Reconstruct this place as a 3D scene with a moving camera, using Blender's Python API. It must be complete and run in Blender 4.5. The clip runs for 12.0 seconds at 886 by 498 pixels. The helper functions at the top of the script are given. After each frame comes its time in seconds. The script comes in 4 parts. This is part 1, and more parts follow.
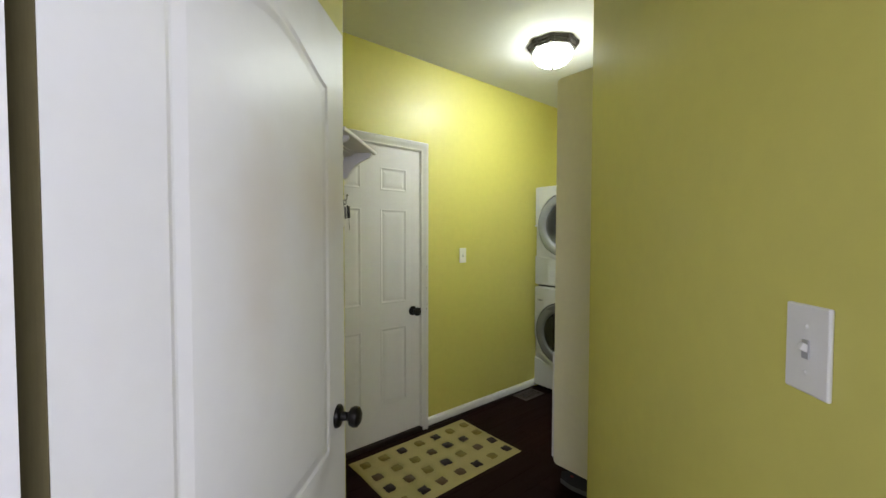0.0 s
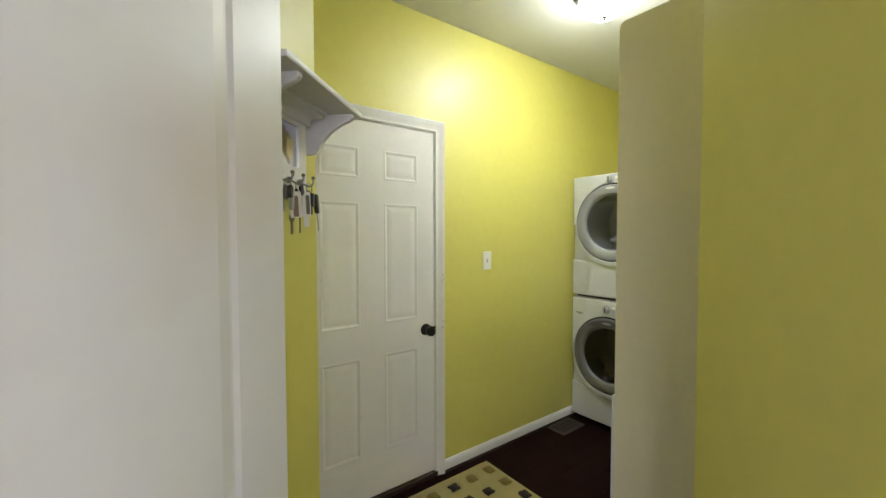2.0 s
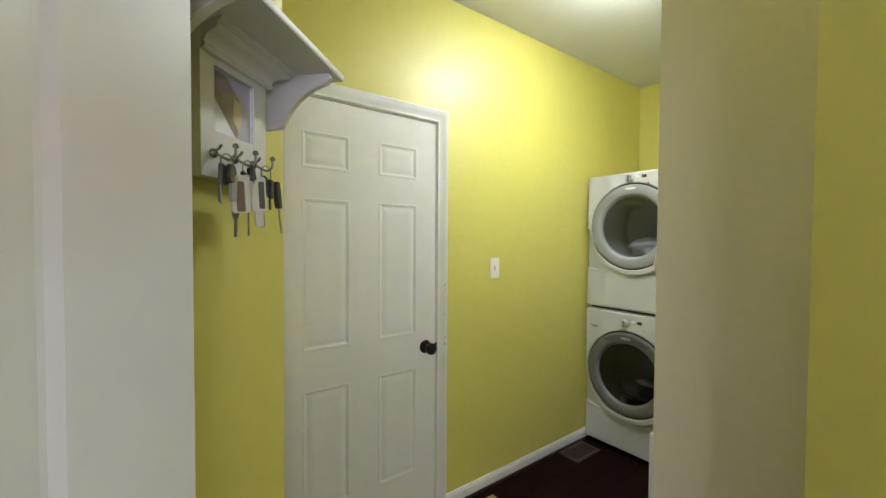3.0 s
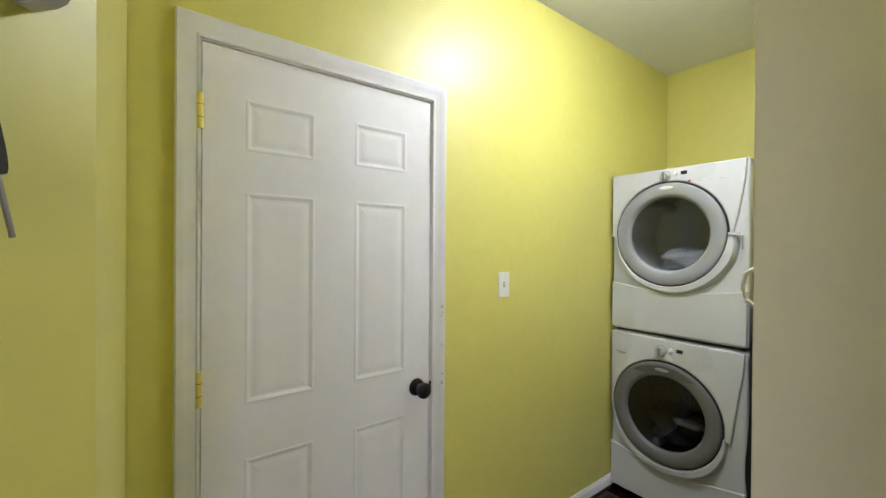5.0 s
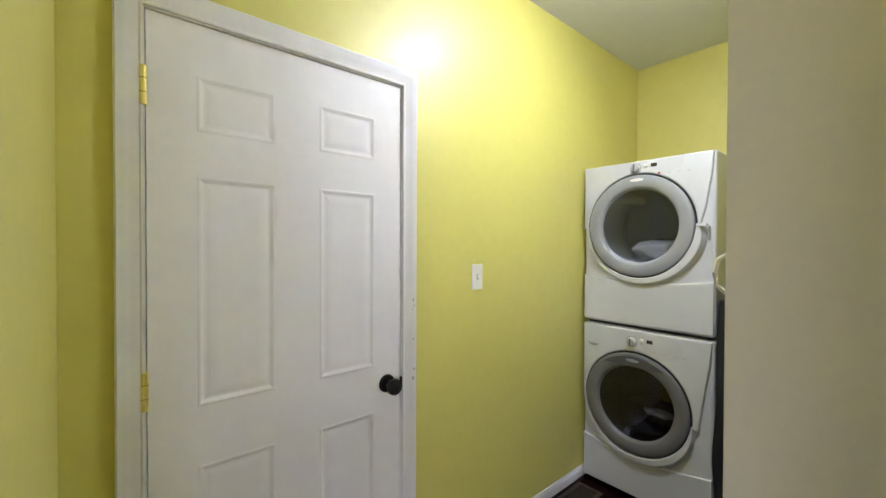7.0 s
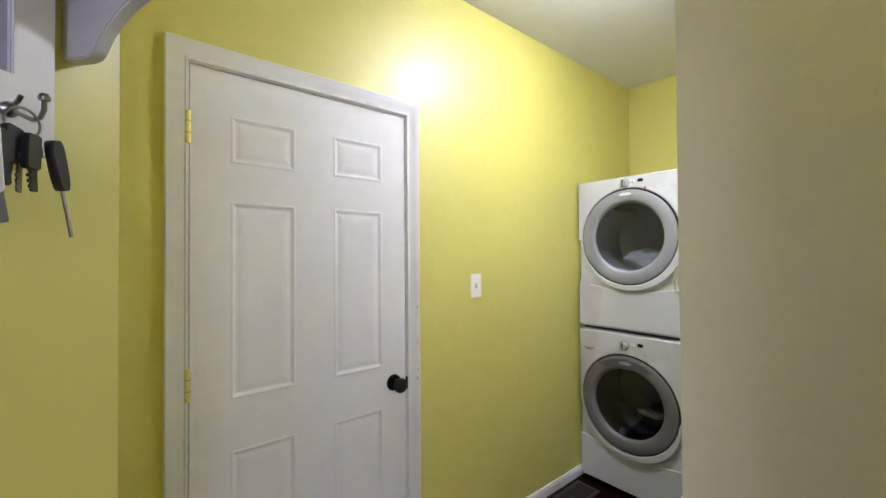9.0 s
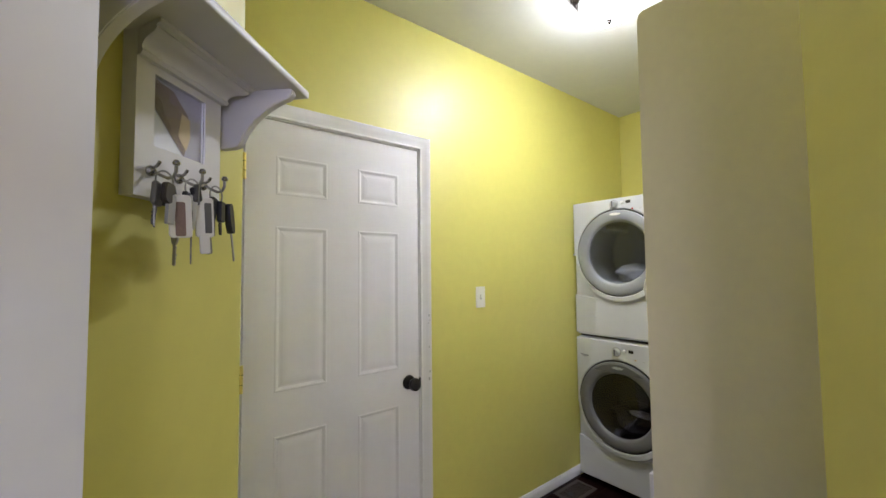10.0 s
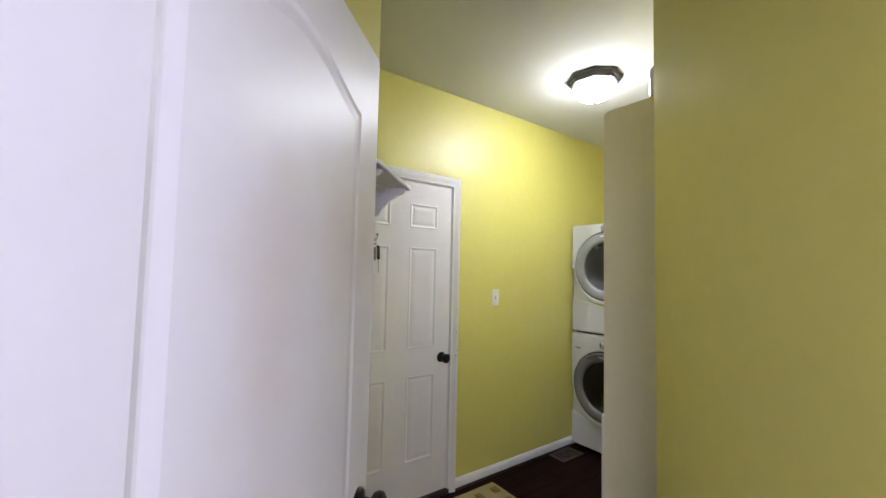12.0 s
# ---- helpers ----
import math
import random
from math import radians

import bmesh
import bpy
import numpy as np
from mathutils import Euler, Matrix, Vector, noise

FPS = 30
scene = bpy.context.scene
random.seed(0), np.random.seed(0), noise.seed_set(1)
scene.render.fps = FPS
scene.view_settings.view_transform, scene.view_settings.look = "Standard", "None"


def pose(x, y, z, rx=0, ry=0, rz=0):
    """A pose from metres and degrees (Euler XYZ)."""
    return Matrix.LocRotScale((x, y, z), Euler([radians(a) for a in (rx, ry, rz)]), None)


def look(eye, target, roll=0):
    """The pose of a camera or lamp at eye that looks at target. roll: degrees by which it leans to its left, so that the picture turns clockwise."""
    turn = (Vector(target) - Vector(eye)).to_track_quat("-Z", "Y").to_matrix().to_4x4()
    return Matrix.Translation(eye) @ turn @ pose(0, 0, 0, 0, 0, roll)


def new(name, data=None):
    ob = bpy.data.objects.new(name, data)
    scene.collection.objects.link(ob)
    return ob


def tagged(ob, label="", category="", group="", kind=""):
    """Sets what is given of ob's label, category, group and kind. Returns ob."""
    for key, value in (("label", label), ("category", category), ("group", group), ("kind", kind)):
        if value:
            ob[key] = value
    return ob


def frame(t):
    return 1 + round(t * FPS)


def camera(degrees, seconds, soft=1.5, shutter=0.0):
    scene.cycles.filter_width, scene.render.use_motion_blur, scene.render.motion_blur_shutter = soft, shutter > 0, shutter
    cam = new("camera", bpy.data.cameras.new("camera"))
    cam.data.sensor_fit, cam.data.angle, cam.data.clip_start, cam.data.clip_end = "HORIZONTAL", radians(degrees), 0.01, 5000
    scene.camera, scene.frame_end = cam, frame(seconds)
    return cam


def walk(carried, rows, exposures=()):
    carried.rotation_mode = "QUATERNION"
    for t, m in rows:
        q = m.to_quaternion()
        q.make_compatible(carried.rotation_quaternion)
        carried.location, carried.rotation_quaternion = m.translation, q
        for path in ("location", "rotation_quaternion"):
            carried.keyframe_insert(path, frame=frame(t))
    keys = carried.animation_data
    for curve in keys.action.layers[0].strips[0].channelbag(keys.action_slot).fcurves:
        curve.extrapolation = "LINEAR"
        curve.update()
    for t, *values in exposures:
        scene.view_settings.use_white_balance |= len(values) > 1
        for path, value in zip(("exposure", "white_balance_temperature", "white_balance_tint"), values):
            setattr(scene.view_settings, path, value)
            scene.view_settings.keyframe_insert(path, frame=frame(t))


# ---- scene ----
cam = camera(96.8, 12.0)
PATH = [
    (0, (-0.896, -2.302, 1.428), (0.379, -0.763, 1.363), 0.1),
    (0.5, (-0.799, -2.163, 1.423), (0.479, -0.626, 1.356), 0.5),
    (1, (-0.728, -2.069, 1.426), (0.558, -0.538, 1.369), 0.4),
    (1.5, (-0.63, -1.958, 1.437), (0.62, -0.399, 1.357), -0.2),
    (2, (-0.543, -1.88, 1.443), (0.651, -0.277, 1.371), -0.1),
    (2.5, (-0.471, -1.763, 1.444), (0.736, -0.169, 1.379), 0.2),
    (4.5, (-0.169, -1.378, 1.447), (0.983, 0.257, 1.45), 1.1),
    (5, (-0.119, -1.31, 1.448), (1.076, 0.293, 1.44), 0.4),
    (5.5, (-0.095, -1.281, 1.438), (1.154, 0.281, 1.415), 0.1),
    (6, (-0.081, -1.274, 1.427), (1.192, 0.268, 1.395), -0.3),
    (6.5, (-0.075, -1.275, 1.424), (1.207, 0.259, 1.392), -0.1),
    (7, (-0.075, -1.277, 1.424), (1.22, 0.247, 1.401), 0.2),
    (9, (-0.16, -1.429, 1.433), (1.103, 0.121, 1.461), -0.4),
    (9.5, (-0.223, -1.494, 1.434), (0.994, 0.092, 1.496), -0.5),
    (10, (-0.333, -1.608, 1.437), (0.913, -0.046, 1.537), -0.6),
    (10.5, (-0.448, -1.74, 1.449), (0.802, -0.18, 1.533), 0.2),
    (11, (-0.563, -1.895, 1.443), (0.625, -0.288, 1.522), -0.1),
    (11.5, (-0.691, -2.032, 1.441), (0.451, -0.393, 1.543), 0.3),
    (12, (-0.829, -2.134, 1.461), (0.347, -0.52, 1.574), 1.3),
]
walk(cam, [(t, look(eye, target, roll)) for t, eye, target, roll in PATH],
     [(0, -0.46, 6350, 3), (1.5, -0.18, 6550, 4), (2.5, -0.14, 6450, 5), (4.5, -0.04, 5950, 13), (7, 0.02, 5800, 18), (9, 0.01, 5750, 22), (9.5, -0.07, 5750, 22), (10.5, -0.16, 6000, 18), (12, -0.25, 5950, 19)])

# ---------- world, lights ----------
LAMP = 142.0
world = bpy.data.worlds.new("world")
scene.world = world
world.use_nodes = True
wn = world.node_tree
sky = wn.nodes.new("ShaderNodeTexSky")
sky.sky_type, sky.sun_disc = "NISHITA", False
sky.sun_elevation, sky.sun_rotation = radians(35), radians(200)
wn.links.new(sky.outputs[0], wn.nodes["Background"].inputs[0])
wn.nodes["Background"].inputs[1].default_value = 0.1

# hall axes: u runs along the entry passage, v across it to its left side
HALL = pose(0, 0, 0, 0, 0, 45)


def hall(u, v, z=0.0):
    return HALL @ Vector((u, v, z))


# daylight lamps in two unseen hall windows, added to light the passage from behind
day = bpy.data.lights.new("unseen_window_daylight", "AREA")
day.shape, day.size, day.size_y = "RECTANGLE", 1.7, 1.2
day.energy, day.color = 72, (0.88, 0.845, 1.0)
new("unseen_window_daylight", day).matrix_world = look(hall(-3.60, -2.44, 1.80), hall(-3.0, -0.5, 1.75))
rear = bpy.data.lights.new("unseen_rear_daylight", "AREA")
rear.shape, rear.size, rear.size_y = "RECTANGLE", 1.3, 1.2
rear.energy, rear.color = 33, (0.93, 0.86, 1.0)
new("unseen_rear_daylight", rear).matrix_world = look(hall(-4.64, -0.95, 1.80), hall(-1.0, -0.95, 1.75))


# ---------- materials ----------
def mat(name, color, rough=0.5, metal=0.0, vary=0.06, scale=6.0, bump=0.0, bump_scale=120.0, rough_vary=0.05,
        island=False, stretch=(1, 1, 1), coat=0.0, spec=0.5):
    m = bpy.data.materials.new(name)
    m.use_nodes = True
    nt = m.node_tree
    n, l = nt.nodes, nt.links
    b = n["Principled BSDF"]
    b.inputs["Metallic"].default_value = metal
    b.inputs["Specular IOR Level"].default_value = spec
    b.inputs["Coat Weight"].default_value = coat
    b.inputs["Coat Roughness"].default_value = 0.22
    co = n.new("ShaderNodeTexCoord")
    mp = n.new("ShaderNodeMapping")
    mp.inputs["Scale"].default_value = stretch
    l.new(co.outputs["Object"], mp.inputs["Vector"])
    big = n.new("ShaderNodeTexNoise")
    big.inputs["Scale"].default_value, big.inputs["Detail"].default_value = scale * 0.35, 4
    fine = n.new("ShaderNodeTexNoise")
    fine.inputs["Scale"].default_value, fine.inputs["Detail"].default_value = scale * 8, 6
    for t in (big, fine):
        l.new(mp.outputs[0], t.inputs["Vector"])
    add = n.new("ShaderNodeMath")
    add.operation = "ADD"
    l.new(big.outputs[0], add.inputs[0])
    l.new(fine.outputs[0], add.inputs[1])
    last = add.outputs[0]
    if island:
        info = n.new("ShaderNodeObjectInfo")
        more = n.new("ShaderNodeMath")
        more.operation = "ADD"
        l.new(last, more.inputs[0])
        l.new(info.outputs["Random"], more.inputs[1])
        last = more.outputs[0]
    span = n.new("ShaderNodeMapRange")
    span.inputs["From Min"].default_value, span.inputs["From Max"].default_value = 0.55, 1.45 + (1.0 if island else 0.0)
    span.inputs["To Min"].default_value, span.inputs["To Max"].default_value = 1 - vary, 1 + vary
    l.new(last, span.inputs["Value"])
    mul = n.new("ShaderNodeMix")
    mul.data_type, mul.blend_type = "RGBA", "MULTIPLY"
    mul.inputs["Factor"].default_value = 1.0
    mul.inputs["A"].default_value = (*color, 1)
    l.new(span.outputs[0], mul.inputs["B"])
    l.new(mul.outputs["Result"], b.inputs["Base Color"])
    rr = n.new("ShaderNodeMapRange")
    rr.inputs["From Min"].default_value, rr.inputs["From Max"].default_value = 0.3, 0.7
    rr.inputs["To Min"].default_value, rr.inputs["To Max"].default_value = max(rough - rough_vary, 0.02), min(rough + rough_vary, 1)
    l.new(big.outputs[0], rr.inputs["Value"])
    l.new(rr.outputs[0], b.inputs["Roughness"])
    if bump:
        tex = n.new("ShaderNodeTexNoise")
        tex.inputs["Scale"].default_value, tex.inputs["Detail"].default_value = bump_scale, 5
        l.new(mp.outputs[0], tex.inputs["Vector"])
        bp = n.new("ShaderNodeBump")
        bp.inputs["Strength"].default_value, bp.inputs["Distance"].default_value = bump, 0.002
        l.new(tex.outputs[0], bp.inputs["Height"])
        l.new(bp.outputs[0], b.inputs["Normal"])
    return m


def stained(m, color, amount, scale=1.6, low=0.56, high=0.72):
    """Faint soft patches of another colour, by noise, over a material's base."""
    n, l = m.node_tree.nodes, m.node_tree.links
    b = n["Principled BSDF"]
    old = b.inputs["Base Color"].links[0].from_socket
    co = n.new("ShaderNodeTexCoord")
    tex = n.new("ShaderNodeTexNoise")
    tex.inputs["Scale"].default_value, tex.inputs["Detail"].default_value = scale, 3
    l.new(co.outputs["Object"], tex.inputs["Vector"])
    span = n.new("ShaderNodeMapRange")
    span.inputs["From Min"].default_value, span.inputs["From Max"].default_value = low, high
    span.inputs["To Max"].default_value = amount
    l.new(tex.outputs[0], span.inputs["Value"])
    mix = n.new("ShaderNodeMix")
    mix.data_type = "RGBA"
    l.new(span.outputs[0], mix.inputs["Factor"])
    l.new(old, mix.inputs["A"])
    mix.inputs["B"].default_value = (*color, 1)
    l.new(mix.outputs["Result"], b.inputs["Base Color"])
    return m


YELLOW = mat("yellow_wall_paint", (0.655, 0.605, 0.142), 0.48, spec=1.0, coat=0.08, vary=0.04, scale=2.5, bump=0.11, bump_scale=90, rough_vary=0.04)
CEILING = mat("ceiling_paint", (0.70, 0.70, 0.68), 0.85, vary=0.03, scale=3, bump=0.25, bump_scale=140)
PALE = mat("hall_wall_paint", (0.66, 0.66, 0.68), 0.6, vary=0.03, scale=3, bump=0.15)
TRIM = mat("white_trim_paint", (0.76, 0.75, 0.77), 0.38, vary=0.035, scale=5, bump=0.06, bump_scale=60)
DOORPAINT = mat("white_door_paint", (0.79, 0.775, 0.805), 0.38, vary=0.025, scale=3, bump=0.07, bump_scale=60)
# white door paint with soft tan patches mixed in
PATCHY = stained(mat("patchy_white_door_paint", (0.72, 0.715, 0.72), 0.40, vary=0.025, scale=3, bump=0.07, bump_scale=60), (0.55, 0.45, 0.34), 0.45, 1.7)
CABINET = mat("cream_laminate", (0.83, 0.785, 0.600), 0.5, vary=0.035, scale=4, bump=0.05, bump_scale=150)
ENAMEL = mat("white_enamel", (0.63, 0.64, 0.67), 0.3, vary=0.02, scale=3, coat=0.2)
RING = mat("grey_plastic_ring", (0.31, 0.32, 0.345), 0.42, vary=0.04, scale=5)
DIAL = mat("silver_grey_plastic", (0.48, 0.49, 0.51), 0.35, metal=0.2, vary=0.04, scale=8)
RINGDARK = mat("dark_grey_plastic", (0.155, 0.153, 0.155), 0.38, vary=0.04, scale=5)
SMOKED = mat("smoked_plastic_crescent", (0.085, 0.085, 0.09), 0.3, vary=0.05, scale=5)
RUBBER = mat("black_rubber", (0.018, 0.018, 0.02), 0.6, vary=0.1, scale=10)
DRUMPALE = mat("pale_drum", (0.40, 0.41, 0.42), 0.5, metal=0.2, vary=0.1, scale=12, bump=0.2, bump_scale=40)
DRUM = mat("steel_drum", (0.10, 0.10, 0.11), 0.4, metal=0.4, vary=0.1, scale=12)
LAUNDRY = mat("white_laundry_cloth", (0.36, 0.36, 0.37), 0.9, vary=0.08, scale=20, bump=0.5, bump_scale=60)
LAUNDRYDARK = mat("dark_laundry_cloth", (0.045, 0.04, 0.045), 0.9, vary=0.2, scale=20, bump=0.5, bump_scale=60)
BRONZE = mat("oil_rubbed_bronze", (0.014, 0.012, 0.012), 0.33, metal=0.6, vary=0.25, scale=20)
LAMPBRONZE = mat("brushed_bronze", (0.085, 0.075, 0.068), 0.5, metal=0.7, vary=0.15, scale=30)
BRASS = mat("polished_brass", (0.86, 0.74, 0.26), 0.36, metal=0.85, vary=0.08, scale=30)
CHROME = mat("chrome", (0.36, 0.36, 0.37), 0.4, metal=0.85, vary=0.06, scale=30)
HOOKMETAL = mat("dark_nickel", (0.34, 0.33, 0.32), 0.25, metal=0.9, vary=0.1, scale=30)
BLACKPLASTIC = mat("black_plastic", (0.012, 0.012, 0.013), 0.4, vary=0.1, scale=20)
WHITEPLASTIC = mat("white_plastic", (0.80, 0.79, 0.76), 0.35, vary=0.02, scale=20)
GREYPLASTIC = mat("grey_print", (0.42, 0.42, 0.42), 0.5, vary=0.03, scale=20)
RED = mat("red_plastic", (0.42, 0.03, 0.03), 0.4, vary=0.1, scale=20)
PLANK = mat("dark_stained_oak", (0.0115, 0.0038, 0.0034), 0.6, spec=0.05, vary=0.18, scale=8, bump=0.25, bump_scale=30, island=True, stretch=(0.6, 8, 8))
# olive-dark of the shaded hinge gap, put into the colour
GAPOLIVE = mat("hinge_gap_shade", (0.095, 0.078, 0.032), 0.8, vary=0.15, scale=10, stretch=(4, 4, 0.4))
SUBFLOOR = mat("dark_joint", (0.006, 0.004, 0.004), 0.8, vary=0.1)
THRESHOLD = mat("dark_threshold", (0.02, 0.011, 0.009), 0.5, vary=0.2, scale=10, stretch=(1, 8, 8))
VENT = mat("brown_vent_metal", (0.055, 0.043, 0.036), 0.45, metal=0.3, vary=0.12, scale=20)
WOOL = mat("cream_rug_pile", (0.31, 0.255, 0.105), 0.95, vary=0.12, scale=40, bump=0.9, bump_scale=260)
OLIVE = mat("olive_rug_pile", (0.165, 0.125, 0.025), 0.95, vary=0.15, scale=40, bump=0.9, bump_scale=260)
BROWN = mat("brown_rug_pile", (0.070, 0.040, 0.014), 0.95, vary=0.15, scale=40, bump=0.9, bump_scale=260)
DARKBROWN = mat("dark_brown_rug_pile", (0.013, 0.005, 0.004), 0.95, vary=0.15, scale=40, bump=0.9, bump_scale=260)
GAPBLACK = mat("gap_filler_black", (0.010, 0.010, 0.012), 0.7, vary=0.2, scale=15, bump=0.6, bump_scale=25)
SHOECLOTH = mat("dark_shoe_mesh", (0.02, 0.02, 0.022), 0.8, vary=0.2, scale=40, bump=0.4)
SHOERED = mat("red_shoe_panel", (0.16, 0.018, 0.022), 0.6, vary=0.15, scale=30)
SHOESOLE = mat("pale_shoe_sole", (0.10, 0.10, 0.105), 0.7, vary=0.12, scale=30)
PICGREY = mat("photo_grey", (0.42, 0.40, 0.47), 0.3, vary=0.12, scale=20)
PICBROWN = mat("photo_brown", (0.24, 0.165, 0.14), 0.3, vary=0.2, scale=30)
PICTAN = mat("photo_tan", (0.62, 0.47, 0.28), 0.3, vary=0.15, scale=30)
PICWHITE = mat("photo_white", (0.75, 0.74, 0.76), 0.3, vary=0.08, scale=20)
CERAMIC = mat("pale_ceramic", (0.62, 0.62, 0.61), 0.2, vary=0.04, scale=8)
OUTSIDE = mat("pale_backing_plaster", (0.6, 0.6, 0.58), 0.9, vary=0.05)


def glass(name, color, rough=0.03):
    m = bpy.data.materials.new(name)
    m.use_nodes = True
    b = m.node_tree.nodes["Principled BSDF"]
    b.inputs["Base Color"].default_value = (*color, 1)
    b.inputs["Roughness"].default_value = rough
    b.inputs["IOR"].default_value = 1.45
    b.inputs["Transmission Weight"].default_value = 1.0
    return m


GLASSGREY = glass("tinted_dryer_glass", (0.60, 0.62, 0.63), 0.12)
GLASSDARK = glass("tinted_washer_glass", (0.34, 0.34, 0.35), 0.04)
GLASSCLEAR = glass("clear_glass", (0.92, 0.94, 0.94), 0.02)

BULB = bpy.data.materials.new("lit_frosted_glass")
BULB.use_nodes = True
bb = BULB.node_tree.nodes["Principled BSDF"]
bb.inputs["Base Color"].default_value = (0.8, 0.8, 0.78, 1)
bb.inputs["Roughness"].default_value = 0.4
bb.inputs["Emission Color"].default_value = (0.965, 0.98, 0.95, 1)
# emission rises from upper rim to belly, set to send less light to the ceiling
bco = BULB.node_tree.nodes.new("ShaderNodeTexCoord")
bsep = BULB.node_tree.nodes.new("ShaderNodeSeparateXYZ")
bspan = BULB.node_tree.nodes.new("ShaderNodeMapRange")
bspan.inputs["From Min"].default_value, bspan.inputs["From Max"].default_value = -0.047, -0.105
bspan.inputs["To Min"].default_value, bspan.inputs["To Max"].default_value = 0.08 * LAMP, LAMP
BULB.node_tree.links.new(bco.outputs["Object"], bsep.inputs[0])
BULB.node_tree.links.new(bsep.outputs["Z"], bspan.inputs["Value"])
BULB.node_tree.links.new(bspan.outputs[0], bb.inputs["Emission Strength"])


# ---------- mesh helpers ----------
def box(bm, x0, x1, y0, y1, z0, z1, bevel=0.0, seg=2):
    """A box with rounded edges, added to bm."""
    r = bmesh.ops.create_cube(bm, size=1.0)
    vs = r["verts"]
    bmesh.ops.transform(bm, matrix=Matrix.Translation(((x0 + x1) / 2, (y0 + y1) / 2, (z0 + z1) / 2))
                        @ Matrix.Diagonal((abs(x1 - x0), abs(y1 - y0), abs(z1 - z0), 1)), verts=vs)
    if bevel:
        es = list({e for v in vs for e in v.link_edges})
        bmesh.ops.bevel(bm, geom=es, offset=bevel, segments=seg, profile=0.5, affect="EDGES")
    return bm


def B(*a, **k):
    return box(bmesh.new(), *a, **k)


def prism(pts, z0, z1, bm=None):
    """An upright solid over a plan outline."""
    bm = bm or bmesh.new()
    low = [bm.verts.new((p[0], p[1], z0)) for p in pts]
    top = [bm.verts.new((p[0], p[1], z1)) for p in pts]
    bm.faces.new(low)
    bm.faces.new(top)
    for i in range(len(pts)):
        j = (i + 1) % len(pts)
        bm.faces.new((low[i], low[j], top[j], top[i]))
    bmesh.ops.recalc_face_normals(bm, faces=bm.faces[:])
    return bm


def lathe(profile, axis="z", seg=40, bm=None, a0=0.0, a1=2 * math.pi):
    """A turned shape: profile rows (radius, height along the axis)."""
    bm = bm or bmesh.new()
    full = abs(a1 - a0 - 2 * math.pi) < 1e-6
    n = seg if full else seg + 1
    rings = []
    for r, h in profile:
        ring = []
        for i in range(n):
            a = a0 + (a1 - a0) * i / seg
            c, s = r * math.cos(a), r * math.sin(a)
            ring.append(bm.verts.new({"z": (c, s, h), "x": (h, c, s), "y": (c, h, s)}[axis]))
        rings.append(ring)
    for p, q in zip(rings, rings[1:]):
        for i in range(n if full else n - 1):
            j = (i + 1) % n
            bm.faces.new((p[i], p[j], q[j], q[i]))
    bmesh.ops.remove_doubles(bm, verts=bm.verts[:], dist=1e-6)
    bmesh.ops.recalc_face_normals(bm, faces=bm.faces[:])
    return bm


def tube(points, r, seg=8, bm=None, close=False):
    """A round bar along points."""
    bm = bm or bmesh.new()
    pts = [Vector(p) for p in points]
    rings = []
    for i, p in enumerate(pts):
        a = pts[i - 1] if i or close else p
        b = pts[(i + 1) % len(pts)] if i + 1 < len(pts) or close else p
        d = (b - a).normalized()
        s = d.cross(Vector((0.31, 0.17, 0.93))).normalized()
        t = d.cross(s)
        rings.append([bm.verts.new(p + r * (math.cos(2 * math.pi * k / seg) * s + math.sin(2 * math.pi * k / seg) * t)) for k in range(seg)])
    pairs = list(zip(rings, rings[1:])) + ([(rings[-1], rings[0])] if close else [])
    for p, q in pairs:
        for k in range(seg):
            m = (k + 1) % seg
            bm.faces.new((p[k], p[m], q[m], q[k]))
    if not close:
        bm.faces.new(rings[0])
        bm.faces.new(rings[-1])
    bmesh.ops.recalc_face_normals(bm, faces=bm.faces[:])
    return bm


def plate(outline, x_back, x_front, bevel=0.004):
    """A flat plate facing -x: outline of (y, z), from x_back to x_front, its front rim rounded."""
    bm = bmesh.new()
    f = bm.faces.new([bm.verts.new((x_back, y, z)) for y, z in outline])
    r = bmesh.ops.extrude_face_region(bm, geom=[f])
    moved = [v for v in r["geom"] if isinstance(v, bmesh.types.BMVert)]
    bmesh.ops.translate(bm, verts=moved, vec=(x_front - x_back, 0, 0))
    if bevel:
        front = [e for e in bm.edges if all(v in set(moved) for v in e.verts)]
        bmesh.ops.bevel(bm, geom=front, offset=bevel, segments=3, profile=0.5, affect="EDGES")
    bmesh.ops.recalc_face_normals(bm, faces=bm.faces[:])
    return bm


def smooth(bm, angle=35):
    for f in bm.faces:
        f.smooth = True
    for e in bm.edges:
        e.smooth = len(e.link_faces) == 2 and e.calc_face_angle(0) < radians(angle) and not (
            e.calc_face_angle(0) > 0.02 and max(f.calc_area() for f in e.link_faces) > 12 * min(f.calc_area() for f in e.link_faces))
    return bm


def mesh_of(name, bm, material, angle=35):
    smooth(bm, angle)
    me = bpy.data.meshes.new(name)
    bm.to_mesh(me)
    bm.free()
    me.materials.append(material)
    return me


def part(name, bm, material, parent, label="", angle=35):
    ob = new(name, mesh_of(name, bm, material, angle))
    ob.parent = parent
    return tagged(ob, label)


def solid(name, bm, material, label="", category="", kind="", m=None):
    ob = new(name, mesh_of(name, bm, material))
    if m is not None:
        ob.matrix_world = m
    return tagged(ob, label, category, "", kind)


def thing(name, m, label, category, group="", kind=""):
    return tagged(new_at(name, m), label, category, group, kind)


def new_at(name, m):
    ob = new(name)
    ob.empty_display_size = 0.1
    ob.matrix_world = m
    return ob


